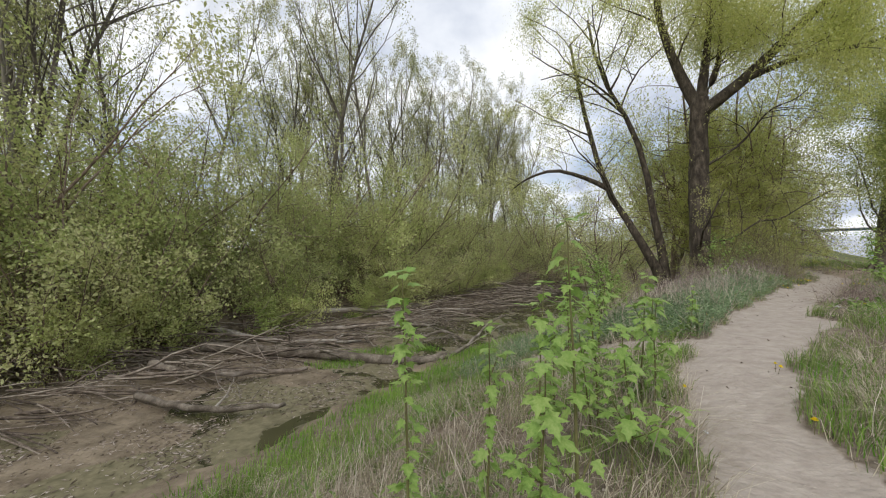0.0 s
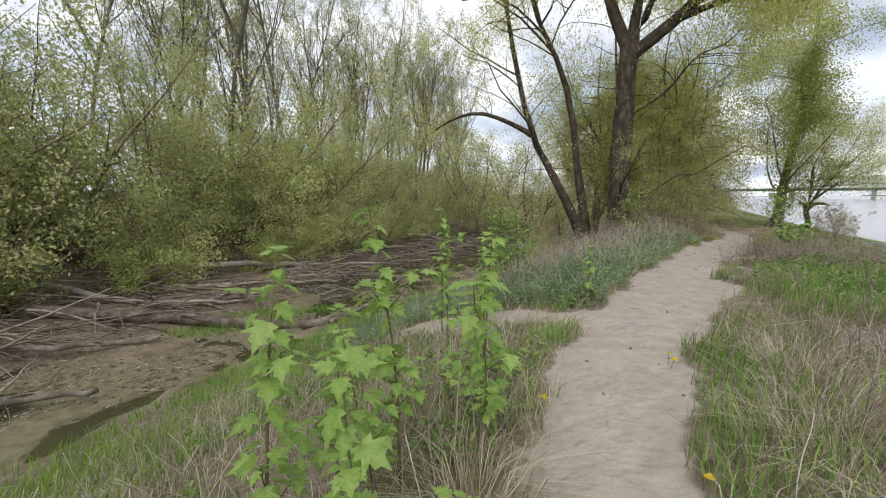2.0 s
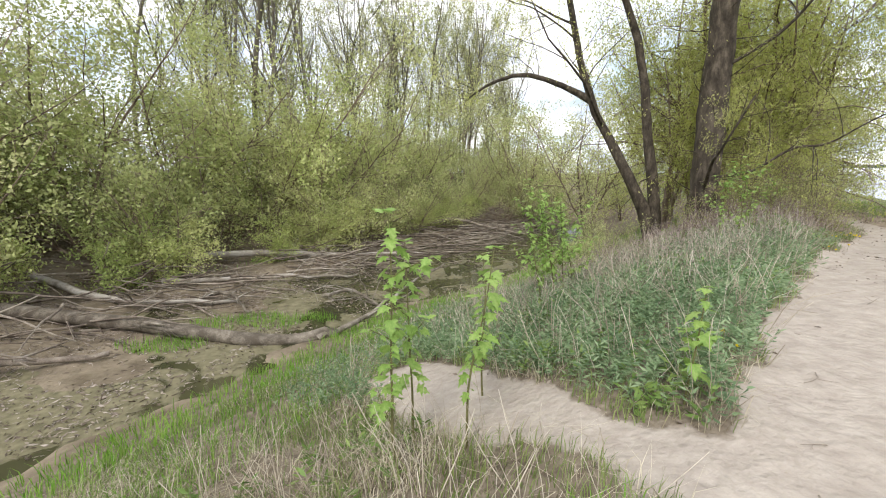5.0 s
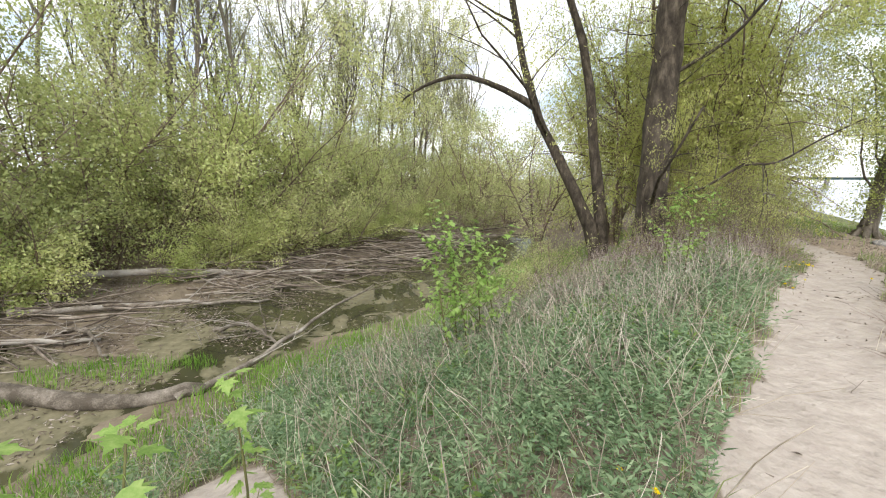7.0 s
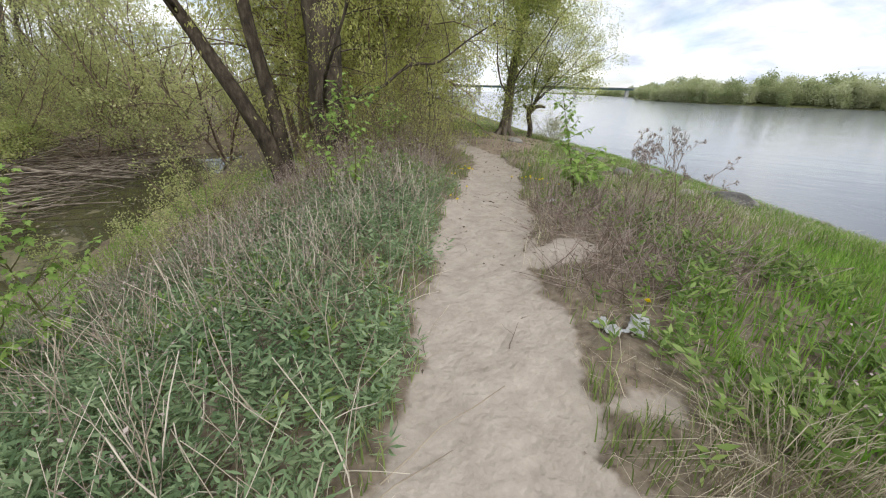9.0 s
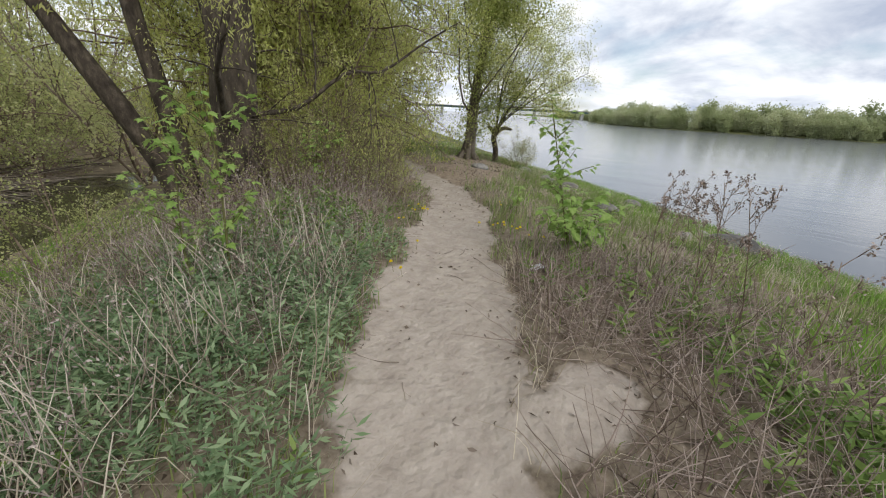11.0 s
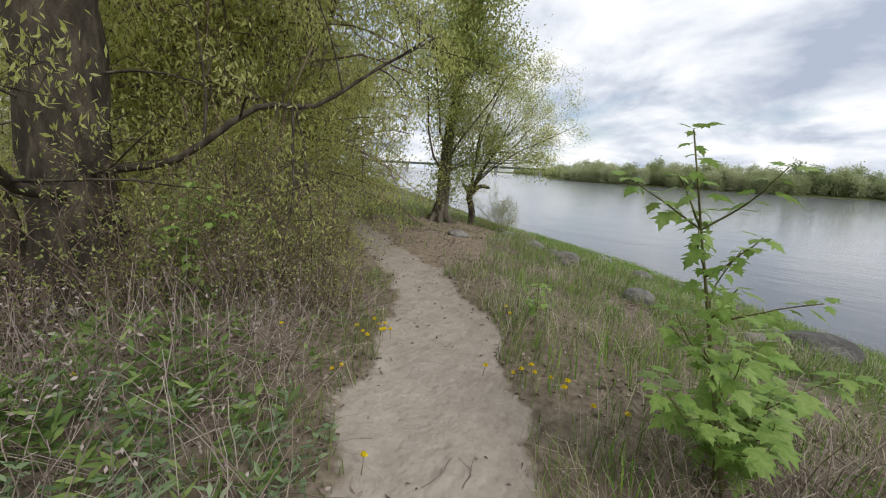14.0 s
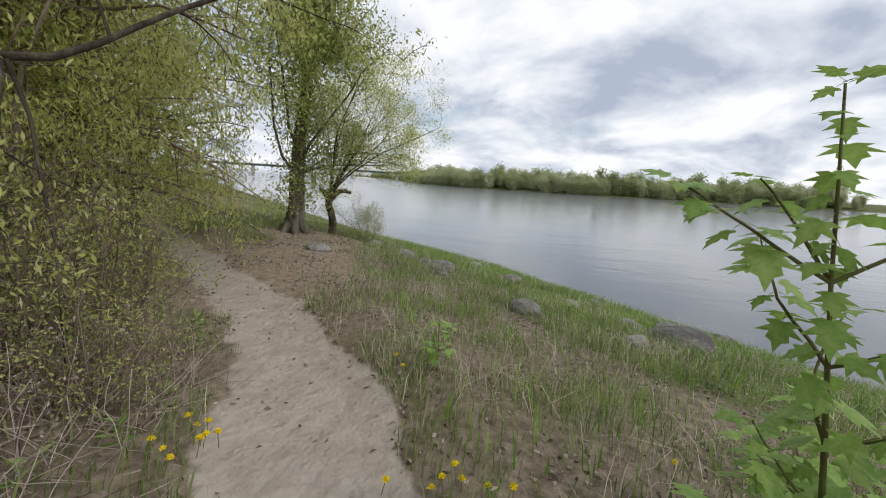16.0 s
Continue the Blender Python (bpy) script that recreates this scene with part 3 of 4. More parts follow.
TALL = dict(low=0.28, along=1.0, up=0.5, ratio=(0.2, 0.38), rough=0.12, lift=0.10)
BUSH = dict(low=0.06, along=0.8, up=0.25, ratio=(0.3, 0.5), rough=0.2, lift=0.03)
tall = [simple_tree("woodland_tree", (0, 0, 0), 14 + 1.5 * i, 0.09 + 0.02 * i, (0.05 * (i - 1), 0), (16, 6, 4), TALL, (9, 0.11, 0.065, 0.16, 0.3), M_BARK_PALE if i % 2 else M_BARK, M_SPARSE,
                    "tall slender woodland tree with thin spring leaves", group="woods beyond the inlet") for i in range(4)]
bush = [simple_tree("willow_bush", (0, 0, 0), 4.6 + 0.6 * i, 0.05, (0, 0), (6, 4), BUSH, (16, 0.125, 0.07, 0.2, 0.2), M_TWIG, M_SHRUB,
                    "dense olive-green bush in young leaf on the muddy bank", "shrub", stems=8, group="bushes along the inlet") for i in range(4)]
under = [simple_tree("understorey_tree", (0, 0, 0), 8.5 + i, 0.075, (0, 0), (9, 5), dict(BUSH, ratio=(.26, .45), low=.12), (22, 0.15, 0.085, 0.28, 0.2), M_TWIG, M_SHRUB,
                     "many-stemmed young tree in olive spring leaf", stems=5, group="thicket beyond the inlet") for i in range(3)]
spots = [(u + rng.uniform(-1, 1), rng.uniform(12.5, 16)) for u in np.arange(-8, 66, 3.4)] + [(u + rng.uniform(-2, 2), rng.uniform(18, 27)) for u in np.arange(-10, 80, 5)] + [(u + rng.uniform(-2, 2), rng.uniform(29, 44)) for u in np.arange(-25, 90, 6)]
MORE = [(-8.5, 21.5), (-10.5, 23.5), (-12.5, 20.5), (-7, 24.5), (-11, 27), (-14.5, 24.5), (-14, 17.5), (-17, 20), (-15.5, 13.5), (-18, 16), (9, 41), (13, 43), (17, 42), (12, 48), (20, 47), (16, 52), (24, 46), (12.5, 30), (16.5, 33.5), (22, 35), (9.5, 36.5)]
spots = [(*behind(u, e), e) for u, e in spots] + [(x, y, 0) for x, y in MORE]
for i, (x, y, e) in enumerate(spots):
    s, a = rng.uniform(.7, 1.15), rng.uniform(0, 6.28)
    put_down(under[i], x, y, s, a) if i < 3 else place(under[i % 3], x, y, s, a)
spots = [(rng.uniform(-12, 75), 15.5 + 20 * rng.random() ** 1.3) for _ in range(92)]
for i, (u, e) in enumerate(spots):
    x, y = behind(u, e)
    s, a = rng.uniform(1.0, 1.5), rng.uniform(0, 6.28)
    put_down(tall[i], x, y, s, a) if i < 4 else place(tall[i % 4], x, y, s, a)
spots = [(u, rng.uniform(8.4, 10.6)) for u in np.arange(-8, 62, 1.9)]
spots = [behind(u + rng.uniform(-1, 1), e) for u, e in spots] + [(-8.5, 19.3), (-10.2, 20.8), (-11.5, 18.4), (-7.4, 21.2), (-12.6, 15.4), (-13.5, 12.6), (-6.6, 22.9), (9.5, 34), (12, 36.5), (15, 37), (7.4, 33.5), (18, 39), (6.4, 14.8), (7.4, 16.4), (5.3, 13.8), (8.3, 17.6)]
for i, (x, y) in enumerate(spots):
    s, a = rng.uniform(.6, 1.15) * (.42 if i >= len(spots) - 4 else 1), rng.uniform(0, 6.28)
    put_down(bush[i], x, y, s, a) if i < 4 else place(bush[i % 4], x, y, s, a)

leafy_bush = [simple_tree("leafy_bush", (0, 0, 0), 3.6, 0.035, (0, 0), (7, 5), dict(BUSH, lift=-.03), (15, 0.115, 0.066, 0.16, 0.4), M_TWIG, M_HEDGE,
                          "low bush with fresh green leaves leaning over driftwood", "shrub", stems=8, group="leafy bushes above the driftwood") for i in range(2)]
for i, u in enumerate(np.arange(-9, 36, 1.7)):
    x, y = behind(u + rng.uniform(-.6, .6), rng.uniform(8.0, 9.4))
    s, a = rng.uniform(.6, 1.0), rng.uniform(0, 6.28)
    put_down(leafy_bush[i], x, y, s, a) if i < 2 else place(leafy_bush[i % 2], x, y, s, a)
for i, u in enumerate([-9, -6, -3.5, -1, 2, 5]):
    place(under[i % 3], *behind(u, 11.5 + 1.5 * (i % 2)), 1.2, i * 2.1)

hedge = [simple_tree("hedge_tree", (0, 0, 0), 7.0 + 1.2 * i, 0.06, (0, 0), (8, 5), dict(BUSH, ratio=(.26, .45), low=.1), (18, 0.13, 0.078, 0.26, 0.2), M_TWIG, M_HEDGE,
                     "young tree in fresh light-green leaf above the muddy bank", stems=5, group="thicket beyond the inlet") for i in range(2)]
for i, u in enumerate(np.arange(-9, 34, 1.9)):
    x, y = behind(u + rng.uniform(-.8, .8), rng.uniform(10.5, 14.5))
    t, a = rng.uniform(.75, 1.2), rng.uniform(0, 6.28)
    put_down(hedge[i], x, y, t, a) if i < 2 else place(hedge[i % 2], x, y, t, a)


# ---- the great willows on the spit ----
def limb(geo, twigs, pts, r0, r1, kids, cfg):
    grow(geo, np.array(pts, float), r0, r1, kids, 0, twigs, cfg)


def curve(*keys, n=10):
    """Smooth points through the keys."""
    k = np.array(keys, float)
    t = np.linspace(0, len(k) - 1, n)
    i = np.minimum(t.astype(int), len(k) - 2)
    f = (t - i)[:, None]
    a, b = k[np.maximum(i - 1, 0)], k[np.minimum(i + 2, len(k) - 1)]
    p, q = k[i], k[i + 1]
    return 0.5 * (2 * p + (q - a) * f + (2 * a - 5 * p + 4 * q - b) * f ** 2 + (3 * p - a - 3 * q + b) * f ** 3)


HERO = dict(low=0.25, along=0.6, up=0.3, ratio=(0.26, 0.5), rough=0.16, lift=-0.035)


def twin_willow():
    th = thing("leaning_willow", (10.0, 18.0, float(height(10, 18)) - 0.1), "twin-stemmed dark willow leaning over the inlet, thinly leaved", "tree")
    geo, tw = Geo(), []
    limb(geo, tw, curve((0, 0, -.2), (-.25, .1, 1.2), (-1.1, .6, 3.2), (-2.1, 1.4, 5.6), (-3.1, 1.6, 9.7), (-3.6, 1.8, 13)), .29, .06, (10, 6, 4), dict(HERO, low=.5))
    limb(geo, tw, curve((.15, .1, -.2), (.1, .1, 1.5), (-.3, .25, 4), (-.65, .4, 6.6), (-1.3, .7, 8.8), (-2.4, 1.2, 11.4), (-2.8, 1.4, 14)), .26, .05, (10, 6, 4), dict(HERO, low=.5))
    limb(geo, tw, curve((-2.0, 1.35, 5.4), (-3.2, 1.7, 6.1), (-4.6, 2.0, 6.5), (-5.8, 2.3, 6.2), (-6.6, 2.4, 5.7)), .15, .03, (7, 4), HERO)
    part("trunk", geo, M_BARK_DARK, th)
    part("crown", foliage(tw, 50, 0.1, 0.034, 0.28, 0.9), M_WILLOW, th)


def great_willow():
    x, y = 10.3, 15.8
    th = thing("great_willow", (x, y, float(height(x, y)) - 0.1), "massive old willow with several stems and hanging yellow-green twigs", "tree")
    th.scale = (1, 1, 1.11)
    geo, tw, low = Geo(), [], []
    limb(geo, tw, curve((0, 0, -.3), (0, .03, .5), (.02, .05, 1.2), (.06, .1, 3.2), (.1, .1, 5.4), (.1, 0, 7.2), n=22), .46, .34, (), HERO)
    for k in range(18):
        a, z = k * 2.4, 1.0 + .33 * k
        limb(geo, low, wander((.06 + .36 * math.cos(a), .05 + .36 * math.sin(a), z), (math.cos(a), math.sin(a), .3), .8 + .3 * (k % 3), 5, .18, -.04), .018, .005, (5, 2), HERO)
    limb(geo, tw, curve((.1, 0, 6.9), (.35, -.1, 8.6), (.5, -.3, 11), (.9, -.2, 15)), .24, .05, (13, 6, 4), HERO)
    limb(geo, tw, curve((.1, .05, 6.8), (-.6, .3, 8.4), (-1.2, .6, 10.6), (-1.3, .7, 12.4), (-2.2, 1.2, 15)), .27, .05, (13, 6, 4), HERO)
    limb(geo, tw, curve((.1, 0, 6.6), (1.35, -1.0, 7.6), (2.3, -2.0, 8.7), (3.4, -3.0, 9.8), (5.2, -4.4, 11.4)), .26, .06, (12, 6, 4), HERO)
    limb(geo, tw, curve((1.2, -.9, 7.5), (2.4, -2.2, 7.8), (3.7, -3.4, 7.7), (5.8, -4.8, 8.2)), .13, .04, (10, 6, 4), HERO)
    limb(geo, tw, curve((.1, 0, 6.9), (.8, -.2, 8.4), (1.2, .1, 10.4), (1.6, .3, 13)), .17, .04, (11, 6, 4), HERO)
    limb(geo, low, curve((.15, -.2, 1.7), (.7, -.9, 1.85), (1.3, -1.5, 2.4), (1.7, -2.0, 2.45), (2.3, -2.4, 2.9), (2.9, -2.8, 3.3), n=16), .05, .012, (12, 5, 3), dict(HERO, lift=-.09))
    limb(geo, low, curve((-.1, -.2, 1.5), (-.6, -.9, 1.6), (-.9, -1.5, 2.1), (-1.1, -2.0, 2.3), (-1.0, -2.8, 3.4), n=14), .07, .02, (9, 4, 3), HERO)
    limb(geo, low, curve((.2, -.1, 4.6), (1.0, -1.0, 5.2), (1.7, -1.6, 6.2), (2.4, -2.1, 6.5), (2.9, -2.5, 7.1), n=14), .055, .012, (12, 5, 3), dict(HERO, lift=-.12))
    for k in range(7):
        a = k * .9 + .3
        limb(geo, [], curve((.2 * math.cos(a), .2 * math.sin(a), 1.0), (.42 * math.cos(a), .42 * math.sin(a), .35), (.85 * math.cos(a), .85 * math.sin(a), -.3)), .2, .09, (), HERO)
    part("trunk", geo, M_BARK_DARK, th)
    crown = part("crown", foliage(tw, 76, 0.11, 0.036, 0.45, 1.3), M_WILLOW, th)
    part("hanging_foliage", foliage(low, 14, 0.06, 0.018, 0.09, 1.3), M_WILLOW, crown)


def poplar():
    x, y = 20.2, 17.6
    th = thing("poplar", (x, y, float(height(x, y)) - 0.1), "tall poplar with an ivy-rough trunk at the river's edge", "tree")
    geo, tw = Geo(), []
    limb(geo, tw, curve((-.2, 0, -.3), (0, 0, .6), (.2, 0, 2.5), (.5, -.1, 5), (.75, -.2, 8), (.9, -.2, 13)), .31, .06, (26, 6, 4), dict(HERO, low=.3, up=.5, ratio=(.18, .36)))
    for k in range(34):
        a, z = k * 2.4, .5 + .2 * k
        limb(geo, tw, wander((.12 + .085 * z, -.01 * z, z), (math.cos(a), math.sin(a), .9), .55 + .25 * (k % 3), 4, .15, .0), .012, .004, (4,), HERO)
    for k in range(7):
        a = k * .9 + .2
        r = .75 if k % 2 else 1.0
        limb(geo, [], curve((-.02 + .1 * math.cos(a), .1 * math.sin(a), .75), (-.08 + .3 * math.cos(a), .3 * math.sin(a), .25), (-.1 + r * math.cos(a), r * math.sin(a), -.25)), .13, .06, (), HERO)
    part("trunk", geo, M_BARK, th)
    part("crown", foliage(tw, 80, 0.08, 0.055, 0.26, 0.3), M_POPLAR, th)
    th = thing("broken_willow", (21.3, 17.1, float(height(21.3, 17.1)) - 0.1), "short broken willow stub with a dark burr and whippy shoots", "tree")
    geo, tw = Geo(), []
    limb(geo, tw, curve((0, 0, -.2), (.08, -.04, .5), (-.02, .05, 1.0), (.04, .02, 1.5)), .13, .1, (2, 2), BUSH)
    limb(geo, tw, curve((.0, .05, 1.15), (.12, -.1, 1.35), (.3, -.25, 1.45), (.55, -.4, 1.4)), .13, .05, (3, 2), BUSH)
    limb(geo, tw, curve((.0, .05, 1.2), (-.15, .12, 1.4), (-.3, .2, 1.5)), .12, .05, (3, 2), BUSH)
    for k in range(11):
        a = -2.4 + 0.31 * k
        limb(geo, tw, wander((.03, .02, 1.3), (math.cos(a) * .55, math.sin(a) * .55, 1.2), 4.6 - 0.25 * (k % 4), 8, .1, -.01), .032, .006, (10, 5), HERO)
    part("trunk", geo, M_BARK_DARK, th)
    part("crown", foliage(tw, 70, 0.06, 0.022, 0.16, 0.6), M_WILLOW, th)


twin_willow()
great_willow()
poplar()
low_bush = simple_tree("shore_willow", (0, 0, 0), 1.9, .03, (0, 0), (6, 4), BUSH, (44, .05, .018, .12, .3), M_TWIG, M_SPARSE, "low pale-leaved willow bush overhanging the water", "shrub", stems=7)
put_down(low_bush, 22.0, 16.1, .95, 0)
WEEP = dict(low=0.3, along=0.5, up=0.15, ratio=(0.3, 0.5), rough=0.17, lift=-0.09)
hang = [simple_tree("hanging_willow", (0, 0, 0), 8.0 + i, 0.10, (0, 0), (9, 5, 3), WEEP, (25, 0.09, 0.028, 0.22, 1.4), M_TWIG, M_WILLOW,
                    "willow thicket with hanging yellow-green catkin twigs", stems=4, group="willows beside the path", splay=.38) for i in range(2)]
HANG = [(13.9, 18.0, 1.45), (13.0, 19.2, 1.5), (15.0, 18.6, 1.35), (15.2, 20.2, 1.05), (17, 24, 1.2), (13, 23, 1.2), (20, 29, 1.3), (12.9, 17.2, .75), (13.2, 18.8, .85), (14.3, 22, 1.65), (12.3, 21, 1.55)]
for i, (x, y, s) in enumerate(HANG):
    put_down(hang[i], x, y, s, i * 1.3) if i < 2 else place(hang[i % 2], x, y, s, i * 1.3)


curtain = simple_tree("hanging_willow", (0, 0, 0), 5.2, 0.07, (0, 0), (8, 6, 4), dict(WEEP, low=.15, lift=-.13, ratio=(.3, .52)), (14, 0.065, 0.019, 0.1, 1.6), M_TWIG, M_WILLOW,
                      "willow thicket with curtains of fine yellow-green catkin twigs", stems=5, group="willows beside the path", splay=.45)
for k, (x, y, s) in enumerate([(13.4, 16.8, 1.1), (14.4, 17.8, 1.35), (12.4, 16.6, .85), (15.6, 19.6, 1.8), (13.6, 19.2, 1.9), (17.2, 22.5, 2.0), (18.6, 21.6, 1.6)]):
    put_down(curtain, x, y, s, 0) if k == 0 else place(curtain, x, y, s, k * 1.7)
thicket = simple_tree("bare_thicket", (0, 0, 0), 1.9, .02, (0, 0), (6, 4), dict(BUSH, lift=-.02), (4, .045, .02, .06, .2), M_TWIG, M_POPLAR, "tangled reddish-brown twigs of a low willow thicket, barely leafing", "shrub", stems=16, group="thickets beside the path")
for k, (x, y, s) in enumerate([(11.3, 14.2, 1.0), (12.4, 14.7, 1.0), (13.2, 15.4, .95), (10.2, 14.0, .9), (11.9, 15.6, 1.25), (9.3, 14.3, .9), (11.5, 14.9, 1.15), (12.5, 15.9, 1.25), (13.0, 16.8, 1.2), (10.9, 15.3, 1.1), (11.7, 14.0, .8), (12.7, 14.5, .85), (11.0, 13.8, .75), (11.7, 13.3, .6), (12.1, 13.6, .5)]):
    put_down(thicket, x, y, s, 0) if k == 0 else place(thicket, x, y, s, k * 1.1)


# ---- far bank, bridge ----
def far_bank():
    proto = [simple_tree("far_tree", (0, 0, 0), 11 + 3 * i, 0.25, (0, 0), (6,), BUSH if i < 2 else TALL, (110, 0.95, 0.75, 1.3, 0.1), M_BARK, M_FAR,
                         "green tree in the woods along the far river bank", stems=4 - i, group="far bank woods") for i in range(3)]
    k = 0
    for a, b in zip(FARBANK[2:-2], FARBANK[3:-1]):
        n = int(np.linalg.norm(b - a) / (1.6 if b[1] < 150 else 6.5))
        for i in range(n):
            f = (i + rng.random()) / n
            off = rng.choice([-1, 2, 6, 12]) + rng.uniform(0, 4)
            d = unit(b - a)
            x, y = a + (b - a) * f + np.array([d[1], -d[0]]) * off
            s, t = rng.uniform(.45, .82) + off * 0.012, rng.uniform(0, 6.28)
            put_down(proto[k], x, y, s, t) if k < 3 else place(proto[rng.choice([0, 0, 0, 1, 1])], x, y, s, t)
            k += 1


far_bank()


def bridge():
    a, b = np.array([640.0, 180.0]), np.array([420.0, 520.0])
    th = thing("road_bridge", (a[0], a[1], -3), "long green girder bridge on concrete piers across the river", "bridge")
    d = unit(b - a)
    L = float(np.linalg.norm(b - a))
    s = np.array([-d[1], d[0]])

    def box(geo, u0, u1, w, z0, z1):
        v = [(*(d * u + s * q), z) for u in (u0, u1) for q in (-w, w) for z in (z0, z1)]
        geo.add(v, [[0, 1, 3, 2], [4, 6, 7, 5], [0, 4, 5, 1], [2, 3, 7, 6], [0, 2, 6, 4], [1, 5, 7, 3]])
    g = Geo()
    box(g, 0, L, 5, 9.5, 12.0)
    part("girder", g, M_STEEL, th, smooth=False)
    g = Geo()
    box(g, -40, L + 20, 6.5, 12.0, 12.8)
    part("deck", g, M_CONCRETE, th, smooth=False)
    for k in range(1, 6):
        g = Geo()
        box(g, k * L / 6 - 2, k * L / 6 + 2, 3.5, -2, 9.5)
        part("pier", g, M_CONCRETE, th, smooth=False)


bridge()


# ---- driftwood in the inlet ----
def log(pts, r0, r1, twigs, mat, label, name="fallen_log"):
    pts = np.array(pts, float)
    th = thing(name, tuple(pts[0]), label, "driftwood")
    g = Geo()
    c = curve(*(pts - pts[0]), n=14)
    c[1:-1] += np.random.normal(size=(12, 3)) * 0.03
    tube(g, c, r0 + (r1 - r0) * np.linspace(0, 1, 14), 9)
    part("stem", g, mat, th)
    for _ in range(twigs):
        g = Geo()
        i = np.random.randint(4, 13)
        d = np.array([*np.random.normal(size=2), np.random.uniform(-.1, .7)])
        ln = np.random.uniform(.5, 1.6)
        w = wander(c[i], d, ln, 5, .22, 0)
        tube(g, w, np.linspace(r1 * .7, .006, 6), 5)
        for k in range(3):
            w2 = wander(w[2 + k], np.random.normal(size=3), ln * .4, 4, .2, 0)
            tube(g, w2, np.linspace(.012, .004, 5), 3)
        part("branch", g, mat, th)
    return th


log([(-9.5, 14, -1.85), (-5, 12.9, -2.0), (-2.2, 12.3, -2.12), (-.5, 12.5, -2.12)], .19, .13, 2, M_DEAD, "thick pale log with peeling bark lying across the scum")
log([(-.9, 12.3, -2.12), (-.1, 13.0, -2.0), (.8, 15.3, -1.9), (2.3, 18.6, -1.8)], .085, .025, 2, M_DEAD, "long bare grey bough rising from the water", "fallen_branch")
log([(-1.6, 15.6, -2.1), (-.6, 15.2, -1.85), (.2, 14.6, -2.1)], .06, .03, 9, M_DEAD, "bleached clawing root tangle in the water", "fallen_branch")
log([(-5.2, 15.6, -2.05), (-4.2, 15.0, -1.8), (-3.2, 14.2, -2.1)], .06, .03, 9, M_DEAD, "bleached twiggy crown of a drowned branch", "fallen_branch")
log([(-9, 19.5, -1.5), (-5, 20.5, -1.7), (-2, 21.5, -1.95), (1.5, 22.0, -2.05)], .16, .05, 8, M_DEAD, "fallen grey tree with tangled bare branches")
log([(-7, 16.5, -1.8), (-4, 17.5, -1.95), (-1, 18.2, -2.1)], .10, .03, 7, M_DEAD, "bleached branch with clawing twigs in the water", "fallen_branch")
log([(-10, 12, -1.85), (-7.5, 10.8, -1.9), (-5, 11.6, -2.05)], .12, .05, 4, M_DEADDARK, "dark fallen branch on the mud", "fallen_branch")
log([(1, 29, -1.6), (3.5, 29.6, -1.3), (6, 29, -1.9), (8, 28.3, -2.15)], .13, .05, 4, M_DEADDARK, "dark arched bough reaching into the inlet", "fallen_branch")
log([(-11, 16.5, -1.5), (-7, 14.8, -1.9), (-4, 15.2, -2.1)], .13, .04, 5, M_DEAD, "pale fallen trunk on the muddy bank")
log([(-8.5, 9.3, -1.9), (-6.2, 8.3, -1.95), (-4.6, 8.6, -2.0)], .09, .05, 2, M_DEAD, "weathered branch lying on brown mud", "fallen_branch")


def brush_pile():
    g = Geo()
    for _ in range(1500):
        u = np.random.uniform(-6, 40)
        e = np.random.uniform(5.0, 11.0) - 0.02 * u
        x, y = behind(u, e)
        z = max(float(height(x, y)), WATER) + np.random.uniform(0, .75) * np.random.random()
        a = np.random.normal(0.35, 0.55)
        ln = np.random.uniform(.6, 3.4)
        w = wander((x, y, z), (math.cos(a), -abs(math.sin(a)) * .5, np.random.normal(0, .08)), ln, 6, .09, 0)
        r = ln * np.random.uniform(.007, .017)
        tube(g, w, np.linspace(r, r * .35, 7), 4)
    tagged(part("brushwood", g, M_DEADDARK), "tangle of dead branches washed onto the mud", "driftwood", kind="stuff")


brush_pile()


# ---- loose rocks, litter, flowers ----
def rock_mesh(seed):
    bm = bmesh.new()
    bmesh.ops.create_icosphere(bm, subdivisions=3, radius=0.5)
    for v in bm.verts:
        n = noise.noise(v.co * 1.6 + Vector((seed, 0, 0))) * 0.28 + noise.noise(v.co * 5 + Vector((0, seed, 0))) * 0.07
        v.co *= 1 + n
        v.co.z = max(-0.3, min(0.36 + 0.1 * v.co.x, v.co.z * 0.8))
    for f in bm.faces:
        f.smooth = False
    me = bpy.data.meshes.new("boulder")
    bm.to_mesh(me)
    bm.free()
    me.materials.append(M_ROCK)
    return me


rocks = [rock_mesh(k * 3.7) for k in range(4)]
ROCKS = [(16.3, 10.75, .7), (16.9, 8.3, 1.15), (17.6, 8.9, .6), (16.1, 9.1, .45), (19.2, 12.9, .8), (19.8, 13.5, .55), (18.2, 12.7, .4), (20.4, 14.2, .7), (20.9, 15.4, .6), (18.9, 14.7, .4),
         (18.4, 8.0, .7), (19.3, 7.5, .6), (18.9, 9.9, .5), (20.8, 11.3, .7), (22.4, 12.6, .6), (19.9, 6.4, .7), (17.6, 15.3, .55), (21.6, 16.0, .5), (20.3, 9.2, .5), (21.5, 10.4, .55)]
for i, (x, y, s) in enumerate(ROCKS):
    ob = new("boulder", rocks[i % 4])
    ob.matrix_basis = Matrix.LocRotScale((x, y, float(height(x, y)) + 0.07 * s), Euler((0, 0, i * 1.9)), (s, s * 0.75, s * 0.62))
    tagged(ob, "angular grey boulder half sunk in the grassy shore", "rock", "shore boulders")


